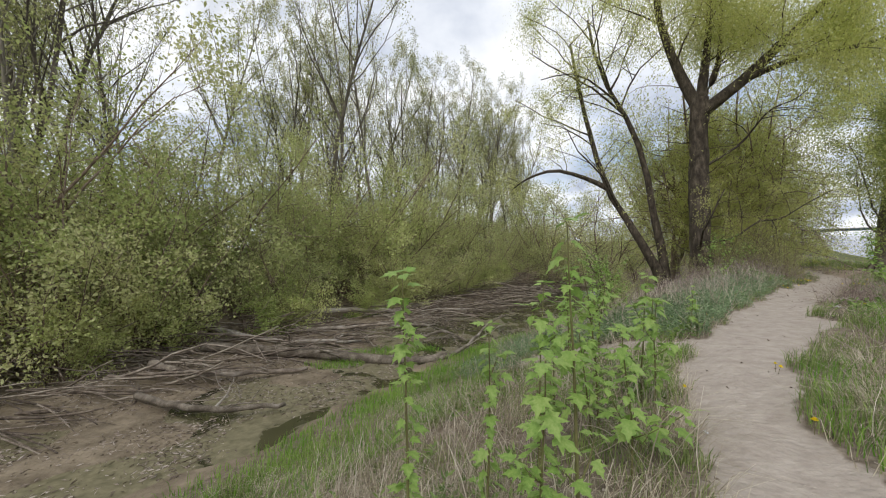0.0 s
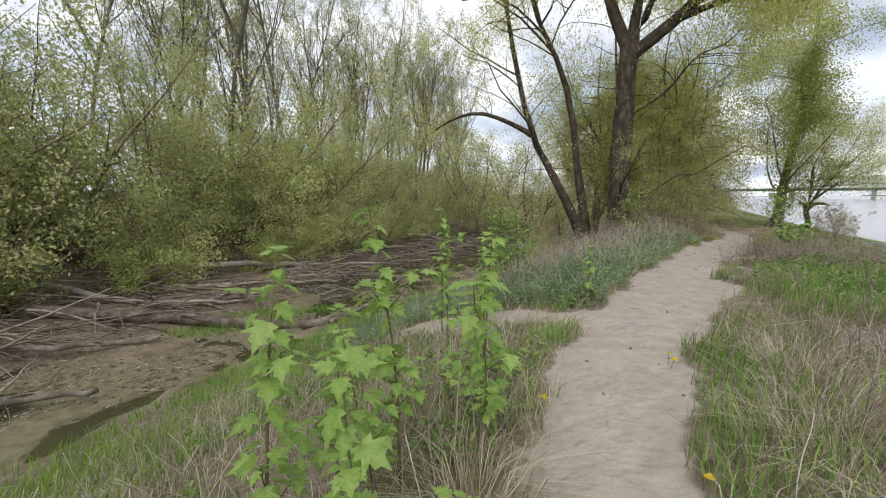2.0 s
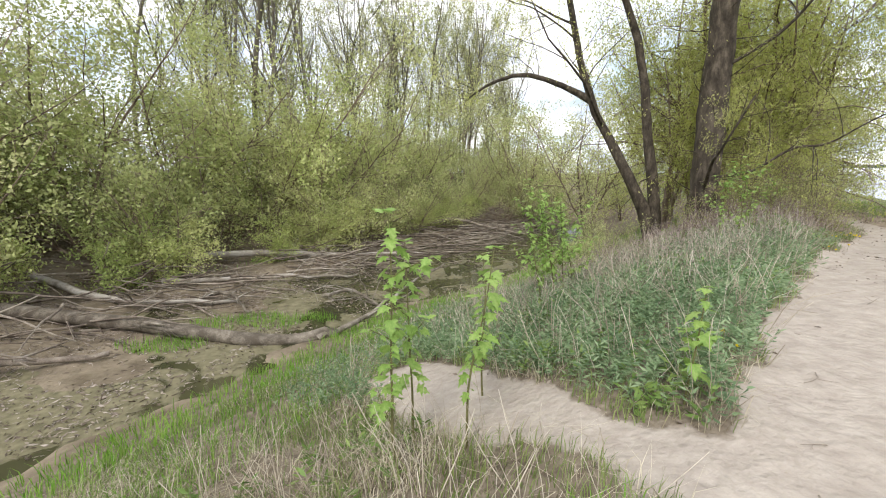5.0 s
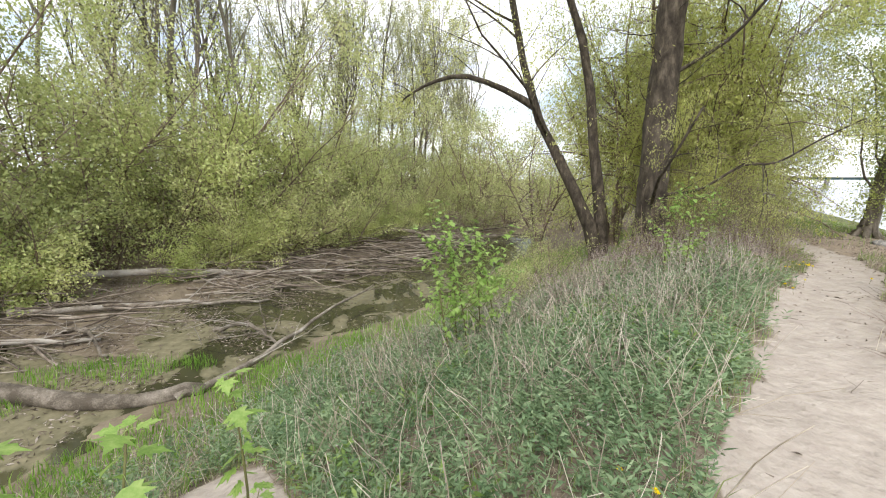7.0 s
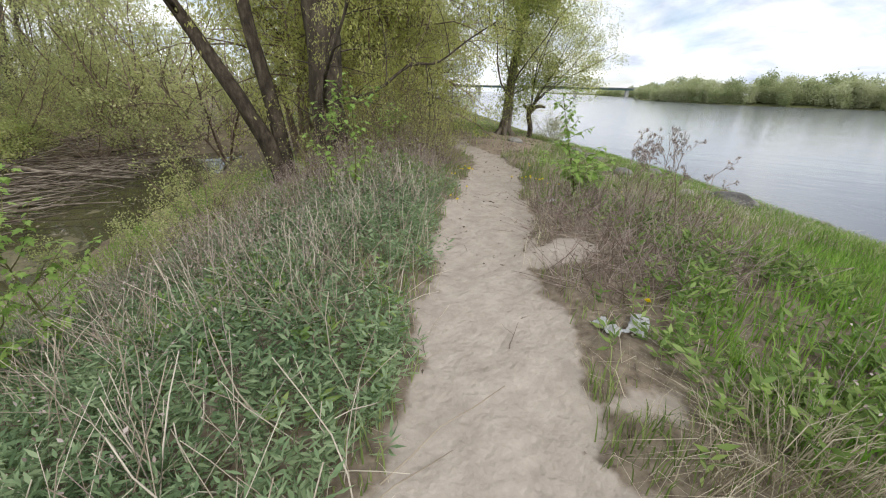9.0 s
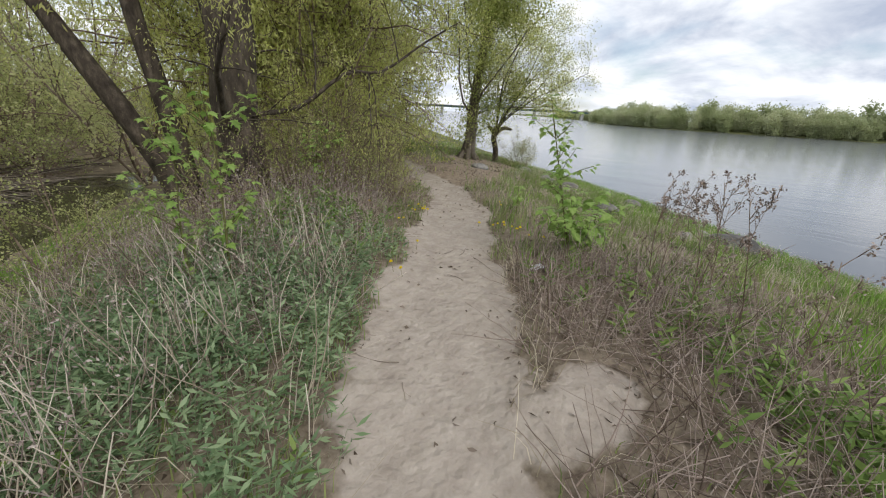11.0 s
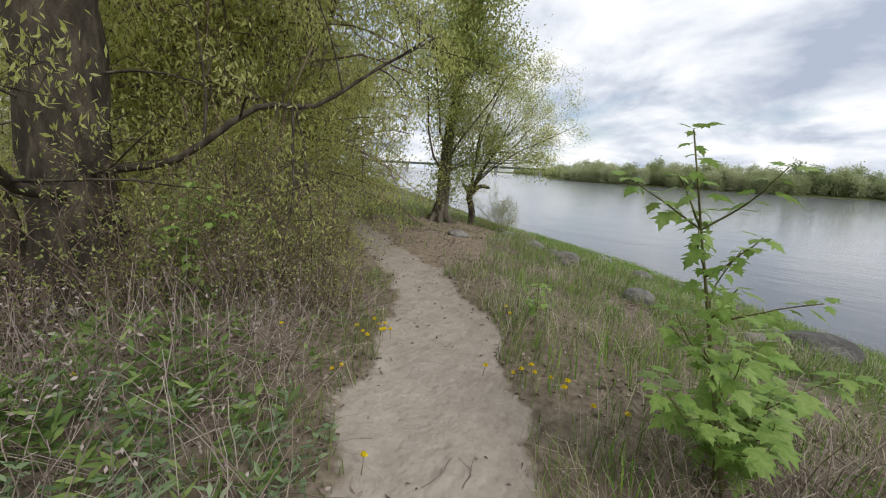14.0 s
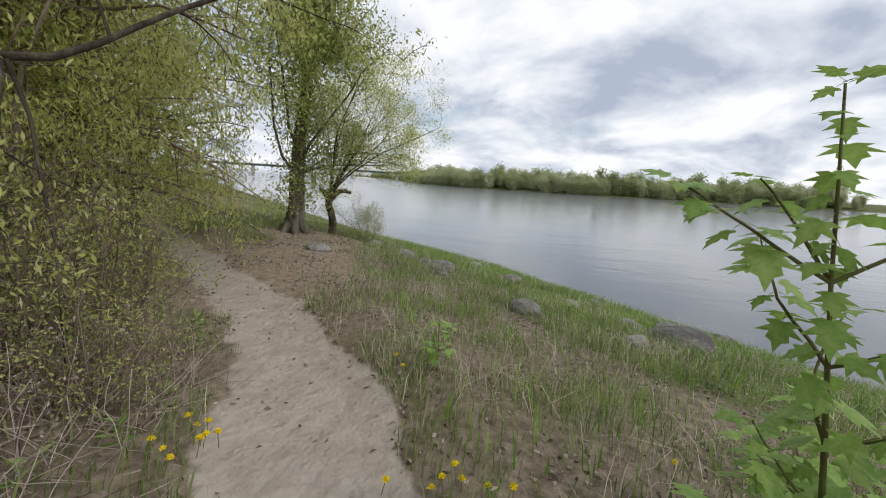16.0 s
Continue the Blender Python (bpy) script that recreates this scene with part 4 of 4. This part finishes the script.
def dandelion_parts():
    g = Geo()
    tube(g, [(0, 0, -.03), (.004, .003, .05), (.0, .006, .1)], [.0025, .002, .002], 5)
    stem = g.mesh("stem", M_STEM)
    g = Geo()
    for ring, n, r, z in ((0, 14, .024, .1), (1, 12, .018, .107), (2, 9, .011, .112)):
        a = np.arange(n) * 6.283 / n + ring
        d = np.stack([np.cos(a), np.sin(a), np.full(n, .18 + .3 * ring)], 1)
        leaves(g, np.tile([[0, .006, z]], (n, 1)), d, r, .009, 0.3)
    tube(g, [(0, .006, .094), (0, .006, .1), (0, .006, .113)], [.004, .009, .006], 8)
    return stem, g.mesh("flower_head", M_YELLOW)


D_STEM, D_HEAD = dandelion_parts()


def dandelion(x, y, s=1.0):
    th = thing("dandelion", (x, y, float(height(x, y))), "yellow dandelion in full bloom beside the path", "flower", "dandelions")
    for name, me in (("stem", D_STEM), ("flower_head", D_HEAD)):
        ob = new(name, me)
        ob.parent = th
    th.rotation_euler = (rng.uniform(-.25, .25), rng.uniform(-.25, .25), rng.uniform(0, 6))
    th.scale = (s, s, s)


for x, y in [(1.6, 3.4), (3.0, 3.8), (2.05, 2.35), (4.4, 7.0), (4.3, 7.2), (4.25, 6.65), (2.95, 3.7), (8.1, 7.45), (9.5, 10.9), (9.52, 10.78), (10.3, 11.3), (10.9, 12.1), (9.5, 12.8), (10.8, 12.1), (10.9, 12.9),
             (11.5, 12.6), (11.52, 12.5), (11.42, 12.42), (11.8, 12.62), (11.72, 12.53), (11.78, 12.5), (11.63, 12.42), (11.7, 12.44), (11.75, 12.38), (11.8, 10.9), (11.75, 10.98), (11.85, 10.93), (11.68, 11.02),
             (11.7, 10.6), (11.8, 10.62), (11.6, 10.4), (11.6, 10.2), (12.4, 9.7), (12.4, 9.3), (13.0, 11.7), (12.85, 11.62), (11.7, 11.3), (12.2, 13.6), (11.75, 10.75)]:
    dandelion(x, y, rng.uniform(.95, 1.25))


def plastic(x, y, s, seed):
    bm = bmesh.new()
    bmesh.ops.create_grid(bm, x_segments=14, y_segments=10, size=0.5)
    for v in bm.verts:
        q = Vector((v.co.x * 3 + seed, v.co.y * 3, seed))
        v.co.z = 0.22 * abs(noise.noise(q)) + 0.09 * noise.noise(q * 3.1)
        v.co.x += 0.12 * noise.noise(q * 1.3)
        v.co.y = v.co.y * 0.6 + 0.12 * noise.noise(q * 1.7 + Vector((5, 0, 0)))
    for f in bm.faces:
        f.smooth = True
    me = bpy.data.meshes.new("plastic_litter")
    bm.to_mesh(me)
    bm.free()
    me.materials.append(M_PLASTIC)
    ob = new("plastic_litter", me)
    ob.matrix_basis = Matrix.LocRotScale((x, y, float(height(x, y)) + 0.035), Euler((0, 0.1, seed)), (s, s, s))
    sol = ob.modifiers.new("thickness", "SOLIDIFY")
    sol.thickness = 0.003
    tagged(ob, "crumpled translucent white plastic scrap in the grass", "litter")


plastic(7.62, 7.52, .24, 1.2)
plastic(7.82, 7.38, .22, 3.4)
plastic(7.98, 7.42, .13, 5.1)
plastic(10.66, 9.8, .2, 2.6)
plastic(1.25, 2.5, .05, 4.4)


def twig(x, y, turn, ln, r, label="thin dry twig lying on the sand"):
    th = thing("fallen_twig", (x, y, float(height(x, y)) + r), label, "twig", "twigs on the path")
    g = Geo()
    w = wander((0, 0, 0), (math.cos(turn), math.sin(turn), 0.03), ln, 6, .15, 0)
    w[:, 2] = np.abs(w[:, 2]) * .3
    tube(g, w, np.linspace(r, r * .4, 7), 5)
    part("stem", g, M_DEADDARK, th)
    g = Geo()
    tube(g, wander(w[3], (math.cos(turn + .7), math.sin(turn + .7), .1), ln * .4, 4, .12, 0), np.linspace(r * .6, r * .3, 5), 4)
    part("side_shoot", g, M_DEADDARK, th)


for k in range(16):
    s = rng.uniform(1.5, 15)
    i = np.interp(s, [0, 18], [3, 15])
    a, b = PATHLINE[int(i)], PATHLINE[int(i) + 1]
    c = a + (b - a) * (i - int(i))
    twig(c[0] + rng.uniform(-.45, .45), c[1] + rng.uniform(-.45, .45), rng.uniform(0, 6.28), rng.uniform(.15, .45), .004)
twig(12.0, 12.9, 2.3, .5, .012, "dead branch lying beside the path")


# ---- maple saplings ----
def maple_leaf_mesh(k):
    lobes = [(0, 0), (.15, -.05), (.4, .06), (.25, .2), (.57, .5), (.23, .45), (.27, .66), (.12, .74), (0, 1.06)]
    out = [(x, y) for x, y in lobes] + [(-x, y) for x, y in lobes[-2:0:-1]]
    v = [(0, .4, 0)] + [(x * (1 + .1 * k), y, -.28 * x * x - (.14 + .08 * k) * y * y + .12 * abs(x)) for x, y in out]
    n = len(out)
    g = Geo()
    g.add(v, t=[[0, 1 + i, 1 + (i + 1) % n] for i in range(n)])
    tube(g, [(0, -.45, .06), (0, -.2, .03), (0, 0, 0)], [.012, .01, .01], 3)
    return g.mesh("leaf", M_MAPLE)


LEAF = [maple_leaf_mesh(k) for k in range(3)]


def add_leaf(parent, p, d, size, rnd):
    d = Vector(d).normalized()
    side = d.cross(Vector((rnd.uniform(-.35, .35), rnd.uniform(-.35, .35), 1))).normalized()
    nrm = side.cross(d)
    m = Matrix((side, d, nrm)).transposed().to_4x4()
    ob = new("leaf", LEAF[rnd.randrange(3)])
    ob.parent = parent
    ob.matrix_basis = Matrix.Translation(Vector(p) + d * size * .45) @ m @ Matrix.Scale(size * 1.1, 4)


def sapling(x, y, h, spread, branches, leaf, seed, label="young maple sapling with fresh bright-green lobed leaves", lean=(0, 0), bare=0.3, crook=.035, gap=.07):
    rnd = random.Random(seed)
    z = float(height(x, y))
    h = max(.4, h - z)
    th = thing("maple_sapling", (x, y, z), label, "sapling", "maple saplings on the bank")
    g = Geo()
    main = wander((0, 0, -.08), (lean[0], lean[1], 1), h, 9, crook, .04 if crook > .02 else 0)
    r = .005 + .0045 * h
    tube(g, main, np.linspace(r, .003, 10), 6)
    axes = [(main, bare, part("stem", g, M_STEM, th))]
    for k in range(branches):
        i = rnd.randrange(2, 8)
        a = rnd.uniform(0, 6.28)
        g = Geo()
        w = wander(main[i], (math.cos(a), math.sin(a), rnd.uniform(.5, 1.0)), spread * rnd.uniform(.5, 1.0), 6, .09, .05)
        tube(g, w, np.linspace(r * .4, .0025, 7), 5)
        axes.append((w, .25, part("branch", g, M_STEM, th)))
    for w, low, holder in axes:
        ln = np.linalg.norm(np.diff(w, axis=0), axis=1).sum()
        n = max(2, int(ln * (1 - low) / gap))
        for j in range(n):
            f = (low + (1 - low) * (j + 1) / n) * (len(w) - 1)
            i = min(int(f), len(w) - 2)
            p = w[i] + (w[i + 1] - w[i]) * (f - i)
            a = rnd.uniform(0, 6.28)
            for q in range(2 if j < n - 1 else 4):
                b = a + q * (math.pi if j < n - 1 else 1.57) + rnd.uniform(-.3, .3)
                add_leaf(holder, p, (math.cos(b), math.sin(b), rnd.uniform(-1.0, .1) if j < n - 1 else rnd.uniform(-.5, .5)), leaf * rnd.uniform(.55, 1.15) * (1 if j < n - 2 else .8), rnd)


sapling(-.36, 1.08, 1.76, .3, 3, .1, 1, crook=.015, bare=.5)
sapling(-1.24, 1.58, 1.5, .2, 3, .095, 2, crook=.015, gap=.065)
sapling(-.58, 1.08, 1.12, .25, 5, .1, 3)
sapling(-.75, 1.7, 1.15, .25, 4, .095, 22)
sapling(.35, 2.0, 1.0, .5, 4, .12, 4)
sapling(1.05, 2.95, 1.15, .4, 4, .11, 5)
sapling(-.15, 2.65, 1.3, .35, 4, .12, 6)
sapling(.55, 3.04, 1.5, .3, 11, .105, 7, gap=.075)
sapling(.4, 2.85, .9, .3, 4, .1, 19)
sapling(1.14, 3.35, 1.3, .3, 7, .11, 8)
sapling(.15, 3.2, .85, .35, 4, .11, 13)
sapling(1.36, 6.25, 1.35, .35, 3, .11, 9)
sapling(1.92, 6.3, 1.1, .25, 2, .11, 10)
sapling(1.5, 6.55, 1.1, .35, 3, .11, 11)
sapling(3.47, 6.1, .85, .2, 2, .1, 12)
sapling(2.17, 7.2, .9, .3, 2, .09, 14)
sapling(8.1, 11.5, 1.95, .6, 11, .075, 15, bare=.2)
sapling(7.85, 11.7, 1.6, .5, 8, .075, 20, bare=.2)
sapling(11.25, 9.62, 2.0, .45, 16, .082, 16, "maple sapling with lobed green leaves above the river bank", (-.14, .22), .3, .008, .055)
sapling(11.5, 9.6, .7, .55, 9, .13, 21, "low bushy maple shoots at the foot of a sapling")
sapling(11.3, 9.7, .8, .55, 9, .13, 17, "low bushy maple shoots at the foot of a sapling")
sapling(12.97, 11.35, .55, .25, 4, .09, 18, "small bright-green maple seedling in short grass")
for k, (x, y) in enumerate([(4.1, 10.9), (3.8, 10.7), (4.4, 11.2), (4.7, 11.5), (4.0, 11.2)]):
    sapling(x, y, 1.55 - .15 * k, .8, 13, .085, 30 + k, "bushy young maple leaning over the inlet bank", (-.12, .06), .15, gap=.075)
sapling(10.6, 13.9, 1.5, .6, 6, .1, 40, "leafy green maple shoots before the old willow")
sapling(11.6, 14.6, 1.3, .6, 6, .1, 41, "leafy green maple shoots before the old willow")


# ---- undergrowth ----
def scatter(n, weight, box=(-7, 27, -5, 27), trodden=.06):
    """Places drawn where weight(x, y, s, e, d, u, p) is high: s from sand, e from inlet, d from shore, u along the spit, p across the path."""
    x, y = np.random.uniform(box[0], box[1], n), np.random.uniform(box[2], box[3], n)
    p, hw = sdist(PATHLINE, x, y)
    w = weight(x, y, sandiness(x, y), sdist(INLET, x, y), sdist(SHORE, x, y), .64 * x + .77 * y, p)
    keep = np.random.random(n) < w
    x, y = x[keep], y[keep]
    keep = np.random.random(len(x)) < trodden + (1 - trodden) * smooth(-.35, .35, dirtiness(x, y))
    x, y = x[keep], y[keep]
    return np.stack([x, y, height(x, y) - .01], 1)


def lean_of(p, amount):
    a = 2.2 * wave(p[:, 0], p[:, 1], .45, 12) + np.random.normal(0, 1.3, len(p))
    return np.stack([np.cos(a), np.sin(a), np.zeros(len(p))], 1) * (amount * np.random.uniform(.2, 1.2, len(p)))[:, None]


def tuft(x, y, s, k):
    return np.clip(.5 + .9 * wave(x, y, s, k), 0, 1)


def near(x, y):
    return smooth(15, 3, np.hypot(x - np.clip(x, 0, 16), y - np.clip(y, 1, 15)))


def stuff(name, geo, mat, label, category):
    tagged(part(name, geo, mat), label, category, kind="stuff")


def nettle_zone(x, y, s, e, u, p):
    return (p > 0) * smooth(6.3, 7.4, u) * smooth(16, 13.4, u) * smooth(-1.6, -3.2, e) * smooth(.0, .2, s)


g = Geo()
pts = scatter(900000, lambda x, y, s, e, d, u, p: (s > .03) * (e < -1.2) * (d > 1.0) * near(x, y) * tuft(x, y, .55, 1)
              * np.where(p > 0, .55 * smooth(8.5, 6, u) + .2 + .3 * smooth(.7, .1, s), .5 * smooth(14, 5, u) + .6 - .55 * (u > 11.0) * (u < 14.8) * (p > -3.1)))
h = np.random.uniform(.09, .3, len(pts)) * (.7 + .5 * tuft(pts[:, 0], pts[:, 1], 1.3, 2))
blades(g, pts, h, np.random.uniform(.005, .011, len(pts)), lean_of(pts, .5), .8)
stuff("meadow_grass", g, M_GRASS, "green spring grass in uneven tufts along the path", "grass")

g = Geo()
pts = scatter(420000, lambda x, y, s, e, d, u, p: ((e > -3.4 - 2.5 * (y > 13)) * (e < -.35) * (p > 0) * smooth(-6, -3.5, x) * smooth(26, 21, y) * (.45 + .55 * tuft(x, y, .7, 3)) + (d > .2) * (d < 5.5) * .55 * tuft(x, y, .8, 4) * (u > 6)
              + (p < 0) * (s > .25) * (u > 7.5) * (u < 13.2) * (p < -1.4 - 1.7 * (u > 11.2)) * .85 + (p < 0) * (s > .1) * (u < 5) * .5 + (p < 0) * (s > .35) * (u > 13.5) * (d > 1.5) * .18 * tuft(x, y, .5, 31) + 1.0 * (np.hypot(x - 2.5, y - 5.0) < .35) + .7 * (np.hypot(x - 3.6, y - 3.6) < .3)) * (s > .06))
blades(g, pts, np.random.uniform(.12, .34, len(pts)), np.random.uniform(.007, .014, len(pts)), lean_of(pts, .45), .7)
stuff("bank_grass", g, M_LUSH, "lush bright-green grass on the damp bank", "grass")

g = Geo()
pts = scatter(620000, lambda x, y, s, e, d, u, p: (s > .0) * (e < -1.5) * (d > 1.2) * near(x, y) * tuft(x, y, .8, 6)
              * (1 - .75 * (p < -.9) * (u > 8) * (u < 13)) * np.where(p > 0, .95 * smooth(9, 6, u) + .12, .12 * smooth(11, 3, u) + .24 + .2 * smooth(13, 15, u)) + 1.0 * ((np.hypot(x - 3.0, y - 2.4) < .5) | (np.hypot(x - 7.0, y - 6.4) < .4)))
blades(g, pts, np.random.uniform(.1, .42, len(pts)), np.random.uniform(.003, .007, len(pts)), lean_of(pts, 1.2), 1.5)
stuff("dry_grass", g, M_DRY, "matted straw-coloured dead grass", "grass")


def leafy(pts, hmin, hmax, n, ln, wd, rise):
    """Upright stems with n narrow leaves each; returns the leaves and the stems."""
    gl, k = Geo(), len(pts)
    hh = np.random.uniform(hmin, hmax, k)
    ln_ = lean_of(pts, .35)
    idx = np.repeat(np.arange(k), n)
    f = np.tile(np.linspace(.25, 1, n), k)
    p = pts[idx] + np.stack([ln_[idx, 0] * f * hh[idx], ln_[idx, 1] * f * hh[idx], f * hh[idx]], 1)
    a = np.random.uniform(0, 6.28, len(idx))
    d = np.stack([np.cos(a), np.sin(a), np.random.uniform(-.25, .35, len(idx)) + rise * f], 1)
    leaves(gl, p, d, ln * np.random.uniform(.6, 1.25, len(idx)), wd * np.random.uniform(.7, 1.25, len(idx)), .2)
    blades(gl, pts, hh, np.full(k, .004), ln_, .1)
    return gl


pts = scatter(330000, lambda x, y, s, e, d, u, p: nettle_zone(x, y, s, e, u, p) * (.45 + .55 * tuft(x, y, .9, 7)) * .85)
stuff("nettles", leafy(pts, .14, .38, 12, .08, .019, .45), M_NETTLE, "dense dark-green nettles with narrow leaves", "weeds")
pts = scatter(160000, lambda x, y, s, e, d, u, p: (s > .15) * near(x, y) * ((p > 0) * (e < -3) * tuft(x, y, 1.1, 9) ** 3 * .4 + (p < 0) * (p > -3.2) * (u > 8) * (u < 14.5) * tuft(x, y, .6, 10) * (.12 + .45 * (p < -1.9) + .5 * (p < -1.1) * (u > 9.4) * (u < 11.4)) + (p > 0) * (u > 14) * (u < 17.5) * (e < -5) * tuft(x, y, .6, 17) ** 2 * .16))
stuff("leafy_herbs", leafy(pts, .08, .3, 10, .11, .03, .6), M_HERB, "broad-leaved green herbs among dead stems", "weeds")


def stalks(pts, h0, h1, r, tilt, seg=4):
    g = Geo()
    for q in pts:
        a, hh = np.random.uniform(0, 6.28), np.random.uniform(h0, h1)
        t = abs(np.random.normal(0, tilt))
        w = wander(q, (math.cos(a) * t, math.sin(a) * t, 1), hh, seg, .12, -.03)
        tube(g, w, np.linspace(r, r * .5, seg + 1) * np.random.uniform(.6, 1.3), 3)
    return g


pts = scatter(150000, lambda x, y, s, e, d, u, p: nettle_zone(x, y, s, e, u, p) * tuft(x, y, .5, 13) * (.5 + .35 * (u > 9)) + (p > 0) * (s > .3) * (u < 6.5) * (e < -3.5) * near(x, y) * .16)
stuff("dead_stalks", stalks(pts, .3, .85, .0045, .7), M_STALK, "pale broken stalks of last year's weeds", "weeds")
pts = scatter(120000, lambda x, y, s, e, d, u, p: ((p > 0) * (u < 7.5) * (e < -3.2) * .42 + (p < 0) * (u < 8) * .25 + (p > 0) * (u > 12.5) * (u < 18) * (e < -4) * .25) * (s > .12) * near(x, y) * tuft(x, y, .7, 21))
stuff("fallen_stems", stalks(pts, .25, .7, .003, 1.7, 5), M_STALK, "criss-crossed pale stems of last year's grass", "weeds")
pts = scatter(260000, lambda x, y, s, e, d, u, p: ((p < 0) * (p > -3.2) * (s > .12) * (u > 11.0) * (u < 14.6) * (.5 + .8 * (p > -2.6)) + (p > 0) * (s > .3) * (u > 13) * (u < 18.5) * (e < -4.5) * .55 + (p < 0) * (u < 8) * (u > 4) * (p < -1.2) * .14 * (d > 5)
              + (p > 0) * (u > 10) * (u < 17) * (e > -6) * (e < -3) * .25) * near(x, y))
stuff("dead_brambles", stalks(pts, .3, .7, .004, 2.2, 5), M_BROWN, "tangled brown dead bramble stems", "weeds")

g = Geo()
pts = scatter(260000, lambda x, y, s, e, d, u, p: (s > -.02 - .5 * (np.sin(x * 37.1 + y * 91.7) > .94)) * (e < -2) * (d > 2) * near(x, y) * ((u > 12) * .95 + .14) * tuft(x, y, .5, 15), trodden=1.0)
pts[:, 2] += .018
d = np.random.normal(size=(len(pts), 3)) * np.array([1, 1, .3])
leaves(g, pts, d, np.random.uniform(.025, .07, len(pts)), np.random.uniform(.015, .035, len(pts)), .35)
stuff("leaf_litter", g, M_LITTER, "brown dead leaves littering the ground", "leaf litter")


g = Geo()
pts = scatter(160000, lambda x, y, s, e, d, u, p: (e > .1) * (e < 10.5) * (.1 + .75 * smooth(2, -3, x)) * tuft(x, y, .9, 33), box=(-14, 9, 2, 27))
pts[:, 2] = np.maximum(pts[:, 2], WATER) + .015
d = np.random.normal(size=(len(pts), 3)) * np.array([1, 1, .15])
leaves(g, pts, d, np.random.uniform(.04, .16, len(pts)), np.random.uniform(.012, .035, len(pts)), .25)
stuff("drift_litter", g, M_LITTER, "brown twigs and leaves washed onto the mud", "leaf litter")
g = Geo()
pts = scatter(90000, lambda x, y, s, e, d, u, p: 1.0 * (np.hypot((x + 2.6) / 1.5, (y - 13.6) / .6) < 1 + .5 * wave(x, y, .4, 3)) + 1.0 * (np.hypot((x + 4.3) / 1.0, (y - 12.2) / .4) < 1) + (e > 8.2) * (e < 9.5) * tuft(x, y, 1.2, 18) ** 4, box=(-9, 7, 8, 24))
pts[:, 2] = np.maximum(pts[:, 2], WATER)
blades(g, pts, np.random.uniform(.1, .26, len(pts)), np.random.uniform(.007, .013, len(pts)), lean_of(pts, .4), .6)
stuff("mud_grass", g, M_LUSH, "patches of fresh green grass on the mud between logs", "grass")

pts = scatter(60000, lambda x, y, s, e, d, u, p: (p > .6) * (u > 7) * (u < 18) * (e < -2.6) * smooth(.3, .9, s) * tuft(x, y, .8, 25) * (.25 + .75 * smooth(9.5, 13, u)) + (p < -1.5) * (p > -5) * (u > 3) * (u < 10) * .6 * tuft(x, y, .7, 26))
stuff("withered_weeds", stalks(pts, .35, .85, .0035, .35, 5), M_MAUVE, "standing withered mauve-brown weed stems", "weeds")
g = Geo()
k = np.repeat(np.arange(len(pts)), 9)
q = pts[k] + np.random.normal(size=(len(k), 3)) * np.array([.09, .09, 0]) + np.array([0, 0, 1.0]) * np.random.uniform(.2, .78, len(k))[:, None]
leaves(g, q, np.random.normal(size=(len(k), 3)), .028, .013)
stuff("withered_leaves", g, M_MAUVE, "shrivelled brown leaves and seed husks on dead stems", "weeds")


def hay(x, y, n, r, ln):
    a = np.random.uniform(0, 6.28, n)
    q = np.sqrt(np.random.random(n)) * r
    pts = np.stack([x + np.cos(a) * q, y + np.sin(a) * q, np.zeros(n)], 1)
    pts[:, 2] = height(pts[:, 0], pts[:, 1])
    lean = np.stack([np.cos(a), np.sin(a), np.zeros(n)], 1) * np.random.uniform(.4, 1.5, n)[:, None] + lean_of(pts, .5)
    g = Geo()
    blades(g, pts, ln * np.random.uniform(.5, 1.1, n), np.random.uniform(.003, .007, n), lean, 1.6)
    ob = part("hay_tussock", g, M_DRY)
    tagged(ob, "sprawling tussock of long dead straw-coloured grass", "grass", "straw tussocks", "stuff")


for x, y, r in [(2.95, 2.35, .4), (3.5, 2.9, .35), (2.6, 1.7, .35), (3.9, 3.4, .3), (7.0, 6.4, .35), (.9, 2.6, .3)]:
    hay(x, y, 300, r, .4)

g = Geo()
pts = scatter(9000, lambda x, y, s, e, d, u, p: (p > 0) * (s > .5) * (u > 12.8) * (u < 18) * (e < -4.5) * .35 + (p < 0) * (s > .5) * (u > 11) * (u < 14.5) * (d > 7) * .15)
pts[:, 2] += np.random.uniform(.12, .5, len(pts))
k = np.repeat(np.arange(len(pts)), 26)
leaves(g, pts[k] + np.random.normal(size=(len(k), 3)) * .018, np.random.normal(size=(len(k), 3)), .02, .01)
stuff("seed_fluff", g, M_FLUFF, "pale fluffy withered seed heads", "weeds")


def umbel(x, y, h, seed):
    th = thing("dead_umbel_weed", (x, y, float(height(x, y))), "tall dead brown weed with forked seed heads", "weed", "dead weeds by the river")
    g, tw = Geo(), []
    grow(g, wander((0, 0, -.05), (.15, 0, 1), h, 6, .1, .02), .007, .003, (7, 3), 0, tw, dict(low=.35, along=.8, up=.5, ratio=(.25, .45), rough=.12, lift=.03))
    part("stem", g, M_TWIG, th)
    tagged(part("seed_head", foliage(tw, 16, .022, .014, .012, 0, .75), M_BROWN, th), kind="stuff")


for k, (x, y, h) in enumerate([(10.45, 8.6, 1.35), (10.7, 8.3, 1.3), (10.2, 8.2, 1.15), (10.9, 8.7, 1.1), (10.5, 7.9, 1.2), (11.2, 8.2, 1.1), (9.8, 7.6, 1.0), (11.4, 8.8, .9)]):
    umbel(x, y, h, k)
